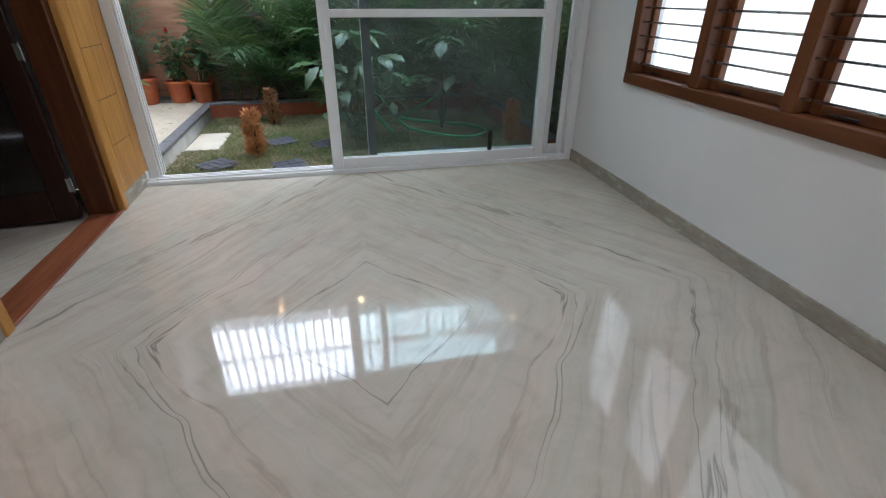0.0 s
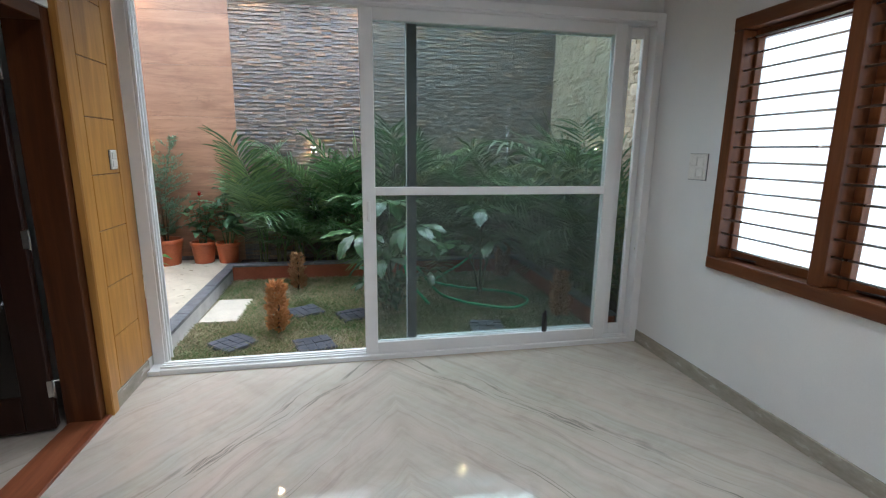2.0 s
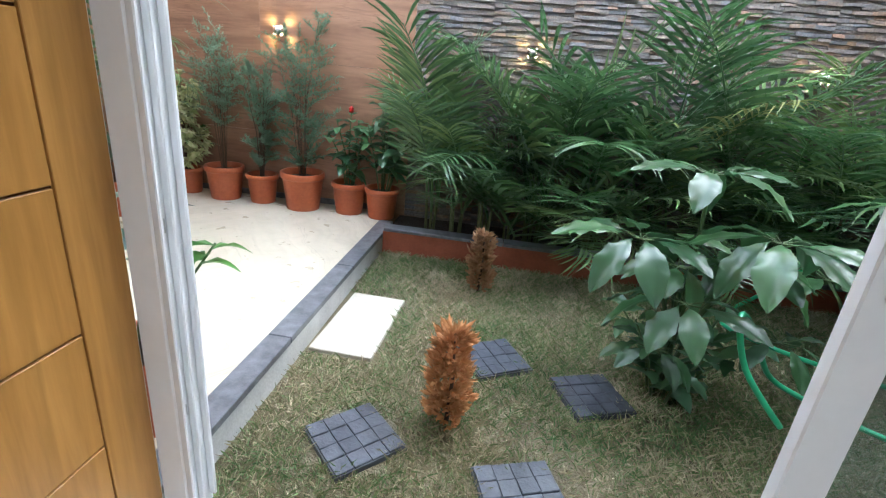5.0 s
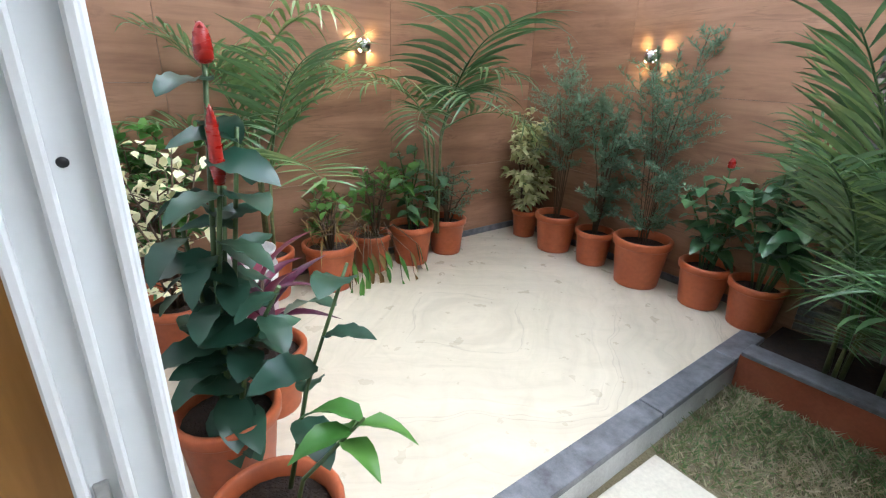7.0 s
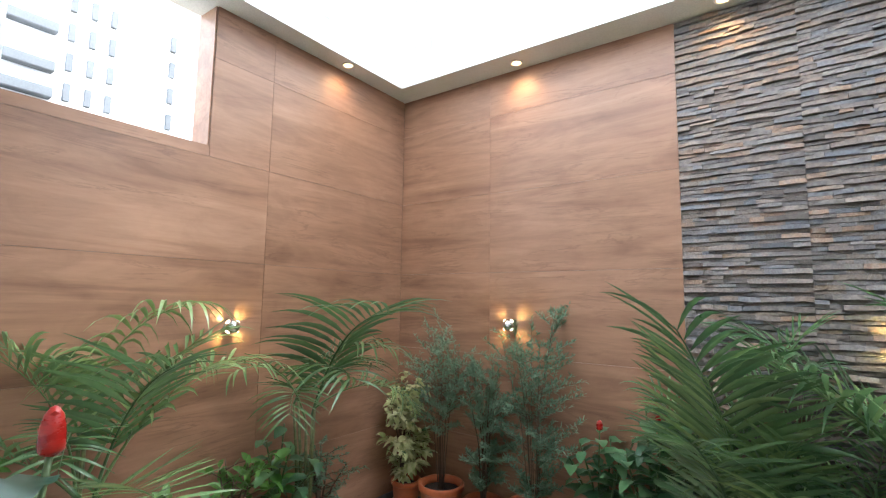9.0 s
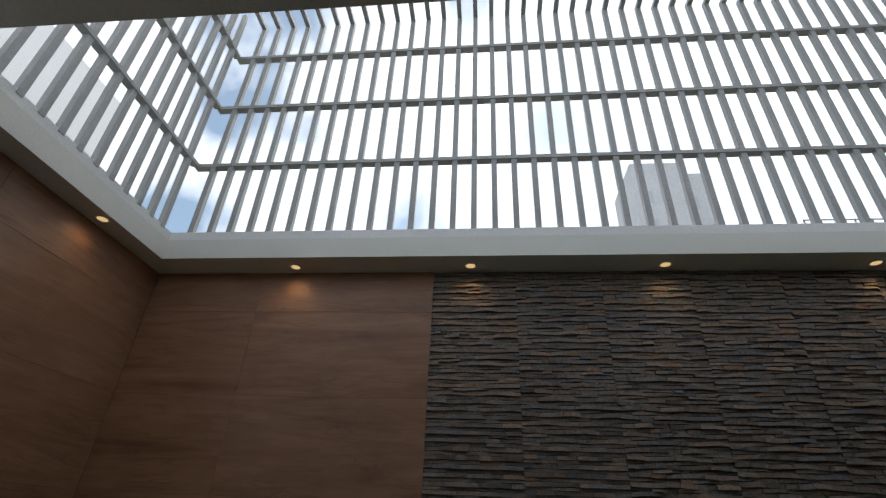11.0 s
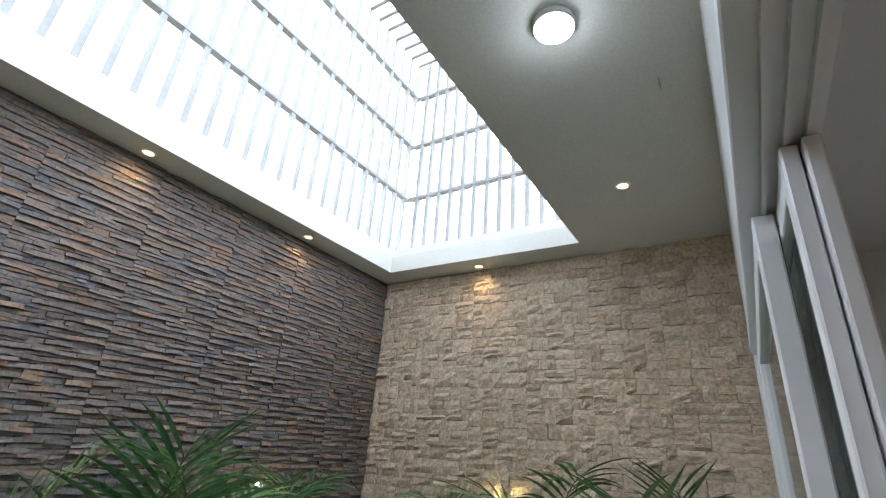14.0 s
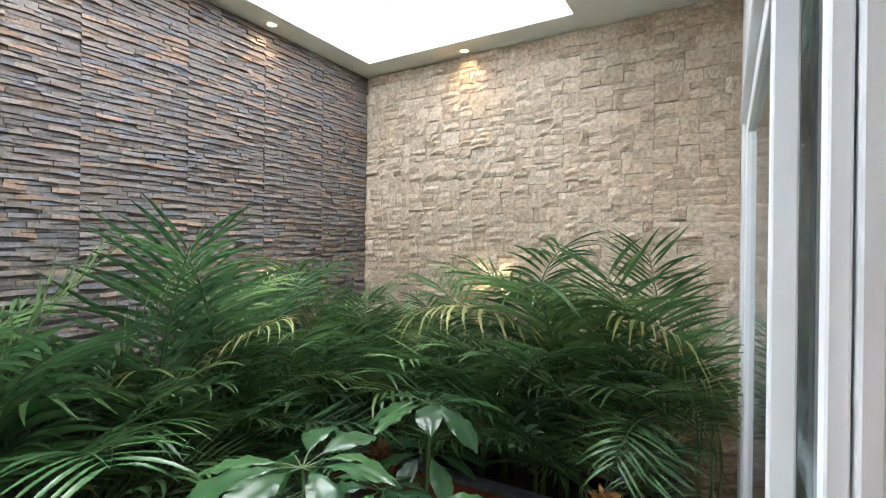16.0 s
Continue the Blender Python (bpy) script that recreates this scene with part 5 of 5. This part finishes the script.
umbrella_plant(1.76, 6.08, (((-0.02, 0.05, 1.06), 9, 1.08), ((-0.30, -0.12, 0.78), 8, 1.0), ((0.20, -0.22, 0.86), 9, 1.1), ((0.28, 0.08, 0.66), 8, 1.05), ((-0.1, -0.25, 0.56), 8, 0.95), ((-0.2, -0.3, 0.36), 8, 0.55), ((0.34, -0.2, 0.42), 8, 0.65), ((-0.08, -0.02, 0.64), 9, 0.7), ((0.02, 0.25, 0.5), 8, 0.65)), 71)
umbrella_plant(2.74, 6.27, (((0.0, -0.02, 0.98), 9, 1.0), ((0.2, 0.12, 0.6), 8, 0.9), ((-0.18, 0.15, 0.55), 8, 0.9)), 73)
leafy_stems("leafy_shrub", "low dark leafy shrub under the umbrella plant", 1.72, 5.95, LAWN, [(0.1, 0.05, 0.42), (-0.2, 0.0, 0.40), (0.25, 0.15, 0.48), (-0.1, 0.22, 0.52), (0.05, -0.2, 0.36), (0.3, -0.1, 0.4), (-0.28, 0.2, 0.44)], 72, BROAD, "shrub", 11, 0.2, 1.0)

hz = LAWN + 0.068
ctrl = [Vector(p) for p in ((3.0, 7.3, 0.28), (2.78, 7.2, 0.12), (2.45, 7.0, hz), (2.31, 6.74, hz), (2.55, 6.48, hz), (2.82, 6.33, hz), (3.03, 6.19, hz), (3.14, 6.01, hz), (3.12, 5.83, hz), (2.89, 5.68, hz), (2.63, 5.81, hz), (2.45, 5.98, hz), (2.25, 6.08, 0.06), (2.02, 5.9, 0.35), (1.86, 5.78, 0.5), (1.9, 5.7, 0.3), (2.1, 5.65, 0.06))]
pts = []
for i in range(len(ctrl) - 1):
    p0, p1, p2, p3 = ctrl[max(i - 1, 0)], ctrl[i], ctrl[i + 1], ctrl[min(i + 2, len(ctrl) - 1)]
    for k in range(6):
        s = k / 6
        pts.append(0.5 * ((2 * p1) + (p2 - p0) * s + (2 * p0 - 5 * p1 + 4 * p2 - p3) * s * s + (3 * p1 - p0 - 3 * p2 + p3) * s ** 3))
hose = thing("garden_hose", "bright green garden hose looped on the lawn", "hose")
part("tube", tube(B(), pts, 0.013, seg=8), M["hose"], hose)

# ---- planter palms ----
PL = "lush areca palm clump in the planter"
for i, (x, y, h, n) in enumerate(((0.28, 7.62, 1.50, 16), (0.72, 7.6, 1.25, 13), (1.12, 7.62, 1.68, 16), (1.55, 7.6, 1.62, 15), (1.95, 7.62, 1.70, 16), (2.36, 7.62, 1.85, 15), (2.8, 7.62, 1.36, 15), (3.25, 7.62, 1.55, 14),
                                   (3.8, 7.5, 1.42, 15), (3.84, 7.1, 1.38, 14), (3.84, 6.68, 1.40, 15), (3.84, 6.25, 1.72, 15), (3.84, 5.8, 1.85, 15), (3.84, 5.5, 1.78, 13), (3.76, 5.16, 1.72, 13))):
    palm(x, y, 0.06, h, n - 5 + (4 if i < 4 else 0), 100 + i, PL if h < 1.6 else "tall areca palm clump in the planter", 0.62, "planter palms", stems=5, rise=(0.1, 0.42), avoid=((0.765, 6.84, 0.33), (3.22, 6.96, 0.2), (-0.55, 7.3, 0.52)), dry=9 if i in (1, 4, 12) else 0, set_of=LIGHT if i in (0, 2, 12) else WIDE if i in (3, 5, 7, 9, 11) else None, tilts=((34, 66), (4, 34)) if i else ((12, 26), (2, 16)))
for i, (x, y, h) in enumerate(((3.72, 7.3, 1.0), (3.7, 6.88, 1.02), (3.7, 6.46, 1.05), (3.7, 6.02, 1.0), (3.7, 5.62, 0.95), (2.58, 7.58, 1.05), (3.02, 7.58, 1.0), (2.16, 7.58, 1.0), (0.5, 7.62, 0.9), (0.95, 7.6, 0.95), (1.36, 7.6, 0.95))):
    palm(x, y, 0.06, h, 10, 150 + i, "low young areca palm with arching fronds in the planter", 0.6, "young planter palms", stems=4, rise=(0.08, 0.3), avoid=((3.22, 6.96, 0.2), (3.30, 5.47, 0.22), (0.765, 6.84, 0.33), (-0.5, 7.4, 0.85)), set_of=LIGHT, longer=1.3, tilts=((46, 68), (20, 50)))
palm(3.72, 5.02, 0.06, 1.45, 9, 133, "areca palm with yellowing fronds beside the door", 0.5, "planter palms", stems=4, dry=2)


# ---- grass ----
def grass():
    rng = np.random.default_rng(5)
    n = 120000
    x, y = rng.uniform(-0.02, 3.48, n), rng.uniform(4.87, 7.32, n)
    thin = np.sin(x * 3.1 + 1.0) * np.sin(y * 2.7) + 0.6 * np.sin(x * 7.3 + y * 5.1) + rng.uniform(-1, 1, n)
    on_pad = np.zeros(n, bool)
    for px, py, hw, hh in ((0.155, 6.205, 0.185, 0.365), (0.40, 5.335, 0.15, 0.15), (0.91, 6.05, 0.14, 0.14), (1.38, 5.86, 0.14, 0.14), (1.05, 5.2, 0.14, 0.14), (2.55, 5.35, 0.14, 0.14)):
        on_pad |= (np.abs(x - px) < hw) & (np.abs(y - py) < hh)
    keep = (~on_pad) & (thin > -1.25)
    x, y = x[keep], y[keep]
    n = len(x)
    h, a, lean = rng.uniform(0.014, 0.05, n), rng.uniform(0, 6.283, n), rng.uniform(0.2, 1.5, n)
    w = rng.uniform(0.0014, 0.003, n)
    b = rng.uniform(0, 6.283, n)
    z = np.full(n, LAWN - 0.003)
    dx, dy, sx, sy = np.cos(a) * lean * h, np.sin(a) * lean * h, np.cos(b) * w, np.sin(b) * w
    v = np.stack([np.stack([x - sx, y - sy, z], 1), np.stack([x + sx, y + sy, z], 1), np.stack([x + 0.45 * dx + sx * .8, y + 0.45 * dy + sy * .8, z + 0.62 * h], 1), np.stack([x + dx, y + dy, z + h], 1)], 1).reshape(-1, 3)
    i = np.arange(n) * 4
    f = np.concatenate([np.stack([i, i + 1, i + 2], 1), np.stack([i, i + 2, i + 3], 1)])
    me = bpy.data.meshes.new("grass")
    me.from_pydata(v.tolist(), [], f.tolist())
    m, nd, l, bs = mat("dry_grass", 0.7)
    co = coords(nd, l)
    patch = tex(nd, l, co, 1.7, 4.0, 0.4)
    ge = nd.new("ShaderNodeNewGeometry")
    r = math_node(nd, l, "ADD", math_node(nd, l, "MULTIPLY", ge.outputs["Random Per Island"], 0.42), math_node(nd, l, "MULTIPLY", patch, 0.85))
    l.new(ramp(nd, l, r, [(0.38, (0.11, 0.215, 0.075)), (0.56, (0.20, 0.275, 0.11)), (0.65, (0.36, 0.325, 0.19)), (0.9, (0.56, 0.48, 0.33))]), bs.inputs["Base Color"])
    me.materials.append(m)
    tagged(new("grass", me), "patchy green and straw-dry lawn grass", "grass", "", "stuff")


grass()

# ---- wall cladding ----
rg = random.Random(17)


def tiles_west():
    wall = bpy.data.objects["wall_garden_west"]
    ys, zs = [DY1, 5.31, 6.625, GY1], [-0.1, 0.083, 0.683, 1.283, 1.883, 2.483, 3.083, SOF]
    for y0, y1 in zip(ys, ys[1:]):
        for z0, z1 in zip(zs, zs[1:]):
            for a, b in (((y0, NY), (NY, y1)) if y0 < NY < y1 and z1 > NZ else ((y0, y1),)):
                top = min(z1, NZ) if b <= NY else z1
                if top - z0 > 0.01:
                    part("tile", box(B(), GX0 - 0.012, GX0 + rg.uniform(-0.0006, 0.0006), a + 0.001, b - 0.001, z0 + 0.001, top - 0.001), M["wood_tile"], wall)
    part("tile", box(B(), GX0 - 0.2, GX0 - 0.0125, NY - 0.008, NY - 0.0005, NZ, SOF), M["wood_tile"], wall)
    part("tile", box(B(), GX0 - 0.2, GX0 - 0.0125, DY1, NY - 0.009, NZ - 0.0095, NZ - 0.001), M["wood_tile"], wall)
    wall = bpy.data.objects["wall_garden_north"]
    xs = [GX0, -1.307, WSX]
    for x0, x1 in zip(xs, xs[1:]):
        for z0, z1 in zip(zs, zs[1:]):
            part("tile", box(B(), x0 + 0.001, x1 - 0.001, GY1 + rg.uniform(-0.0006, 0.0006), GY1 + 0.012, z0 + 0.001, z1 - 0.001), M["wood_tile_x"], wall)


tiles_west()
solid("patio_skirting", [(GX0 + 0.001, GX0 + 0.013, DY1, GY1 - 0.013, PAT, PAT + 0.05), (GX0 + 0.013, -0.15, GY1 - 0.013, GY1 - 0.001, PAT, PAT + 0.05)], M["granite"], "narrow dark granite skirting on the patio", "baseboard")


def stone_mat(name, stops, rough, bump_s, fine):
    m, n, l, b = mat(name, rough)
    oi, ge = n.new("ShaderNodeObjectInfo"), n.new("ShaderNodeNewGeometry")
    v = coords(n, l, per_object=5.0)
    r = math_node(n, l, "FRACT", math_node(n, l, "ADD", oi.outputs["Random"], ge.outputs["Random Per Island"]))
    f1, f2 = tex(n, l, v, 9.0, 4.0), tex(n, l, v, fine, 5.0)
    r = math_node(n, l, "ADD", math_node(n, l, "MULTIPLY", r, 0.8), math_node(n, l, "MULTIPLY", f1, 0.24))
    col = ramp(n, l, r, stops)
    col = mixc(n, l, 0.9, col, ramp(n, l, f2, [(0.3, (0.55, 0.55, 0.55)), (0.62, (1.06, 1.06, 1.06))]), "MULTIPLY")
    l.new(col, b.inputs["Base Color"])
    bump(n, l, b, f2, bump_s, 0.006)
    return m


M["ledge"] = stone_mat("split_ledge_stone", [(0.08, (0.112, 0.101, 0.094)), (0.28, (0.192, 0.150, 0.121)), (0.42, (0.142, 0.144, 0.152)), (0.58, (0.214, 0.168, 0.132)), (0.74, (0.182, 0.168, 0.154)), (0.88, (0.255, 0.163, 0.104)), (0.97, (0.30, 0.252, 0.207))], 0.75, 0.6, 55.0)
M["beige"] = stone_mat("beige_split_stone", [(0.08, (0.483, 0.380, 0.266)), (0.35, (0.567, 0.455, 0.337)), (0.6, (0.640, 0.530, 0.404)), (0.8, (0.588, 0.455, 0.323)), (0.97, (0.714, 0.610, 0.484))], 0.85, 0.7, 40.0)


def strip_verts(rng, w, h, d):
    """A split strip: its face leans and is ragged along the lower edge. x along, y out (negative), z up."""
    g = 0.0004
    lo, hi = rng.uniform(0.7, 1.15), rng.uniform(0.75, 1.15)
    t = [d * rng.uniform(0.85, 1.15) * (lo if k < 3 else hi) for k in range(6)]
    e = h * 0.16
    v = [(g, 0, g), (w - g, 0, g), (w - g, 0, h - g), (g, 0, h - g)]
    v += [(g, -t[0], g + e * 0.3), (w * 0.5, -t[1] * 1.1, g + e * rng.random()), (w - g, -t[2], g + e * 0.3), (w - g, -t[3] * 0.8, h - g - e * rng.random()), (w * 0.5, -t[4] * 0.85, h - g), (g, -t[5] * 0.8, h - g - e * rng.random())]
    f = [(4, 5, 8, 9), (5, 6, 7, 8), (0, 1, 6, 5, 4), (3, 9, 8, 7, 2), (0, 4, 9, 3), (1, 2, 7, 6)]
    return v, f


def ledge_wall():
    wall = bpy.data.objects["wall_garden_north"]
    rng = random.Random(23)
    unit = []
    for k in range(10):
        v, f = strip_verts(rng, 0.2, 0.041, 0.018)
        me = bpy.data.meshes.new("stone_strip")
        me.from_pydata(v, [], f)
        me.materials.append(M["ledge"])
        unit.append(me)
    vs, fs, made = [], [], 0
    y = GY1 + 0.012
    pw = (GX1 - WSX) / 7
    for pcol in range(7):
        z, row = 0.0, 0
        while z < SOF - 0.02:
            row += 1
            h = rng.uniform(0.024, 0.030) if row % 2 else rng.uniform(0.018, 0.024)
            if z + h > SOF:
                h = SOF - z
            x, xe = WSX + pcol * pw, WSX + (pcol + 1) * pw
            while x < xe - 0.001:
                w = rng.uniform(0.05, 0.15)
                if xe - x - w < 0.07:
                    w = xe - x
                d = rng.uniform(0.017, 0.025) if (row % 2) != (rng.random() < 0.12) else rng.uniform(0.006, 0.012)
                if made < 300 and 1.7 < z < 2.4 and x < 1.8:
                    part("stone_strip", unit[rng.randrange(10)], None, wall, m=pose(x, y, z) @ Matrix.Diagonal((w / 0.2, d / 0.018, h / 0.041, 1)))
                    made += 1
                else:
                    v, f = strip_verts(rng, w, h, d)
                    o = len(vs)
                    vs += [(x + a, y + b, z + c + 0.0035 * math.sin(21 * (x + a) + 2.3 * pcol + 1.9 * row)) for a, b, c in v]
                    fs += [tuple(o + i for i in q) for q in f]
                x += w
            z += h
    me = bpy.data.meshes.new("stone_strips")
    me.from_pydata(vs, [], fs)
    me.materials.append(M["ledge"])
    part("stone_strips", me, None, wall)["kind"] = "stuff"


ledge_wall()


def chunk_verts(rng, w, h, d):
    """A rough-faced block: four corners, four edge points and a middle at uneven depths. x along, y out (negative), z up."""
    g = 0.0009
    xs, zs = (g, w * rng.uniform(.35, .65), w - g), (g, h * rng.uniform(.35, .65), h - g)
    v = [(g, 0, g), (w - g, 0, g), (w - g, 0, h - g), (g, 0, h - g)]
    for j in range(3):
        for i in range(3):
            edge = (i != 1) + (j != 1)
            jx, jz = (rng.uniform(-.004, .004) if i != 1 else 0), (rng.uniform(-.004, .004) if j != 1 else 0)
            v.append((xs[i] + jx, -d * (rng.uniform(0.35, 0.9) if edge == 2 else rng.uniform(0.5, 1.1) if edge else rng.uniform(0.8, 1.6)), zs[j] + jz))
    q = lambda i, j: 4 + j * 3 + i
    f = [(q(i, j), q(i + 1, j), q(i + 1, j + 1), q(i, j + 1)) for i in (0, 1) for j in (0, 1)]
    f += [(0, 1, q(2, 0), q(1, 0), q(0, 0)), (2, 3, q(0, 2), q(1, 2), q(2, 2)), (3, 0, q(0, 0), q(0, 1), q(0, 2)), (1, 2, q(2, 2), q(2, 1), q(2, 0))]
    return v, f


def beige_wall():
    wall = bpy.data.objects["wall_garden_east"]
    rng = random.Random(29)
    unit = []
    for k in range(12):
        v, f = chunk_verts(rng, 0.12, 0.1, 0.022)
        me = bpy.data.meshes.new("stone")
        me.from_pydata(v, [], f)
        me.materials.append(M["beige"])
        unit.append(me)
    vs, fs, made = [], [], 0
    length = GY1 - DY1
    turn = pose(GX1 + 0.012, GY1, 0, 0, 0, -90)
    pw = length / 6
    for pcol in range(6):
        z = 0.0
        while z < SOF - 0.02:
            h = min(rng.choice((0.075, 0.09, 0.11, 0.125)), SOF - z)
            x, xe = pcol * pw, (pcol + 1) * pw
            while x < xe - 0.001:
                w = rng.uniform(0.06, 0.17)
                if xe - x - w < 0.055:
                    w = xe - x
                k = rng.uniform(0.35, 0.65)
                cells = ((z, h),) if rng.random() < 0.5 or h < 0.08 else ((z, h * k), (z + h * k, h * (1 - k)))
                for zz, hh in cells:
                    d = rng.uniform(0.014, 0.036)
                    if made < 300 and 1.5 < zz < 3.0 and x > 1.4:
                        part("stone", unit[rng.randrange(12)], None, wall, m=turn @ pose(x, 0, zz) @ Matrix.Diagonal((w / 0.12, d / 0.022, hh / 0.1, 1)))
                        made += 1
                    else:
                        v, f = chunk_verts(rng, w, hh, d)
                        o = len(vs)
                        vs += [tuple(turn @ Vector((x + a, b, zz + c))) for a, b, c in v]
                        fs += [tuple(o + i for i in q) for q in f]
                x += w
            z += h
    me = bpy.data.meshes.new("stones")
    me.from_pydata(vs, [], fs)
    me.materials.append(M["beige"])
    part("stones", me, None, wall)["kind"] = "stuff"


beige_wall()
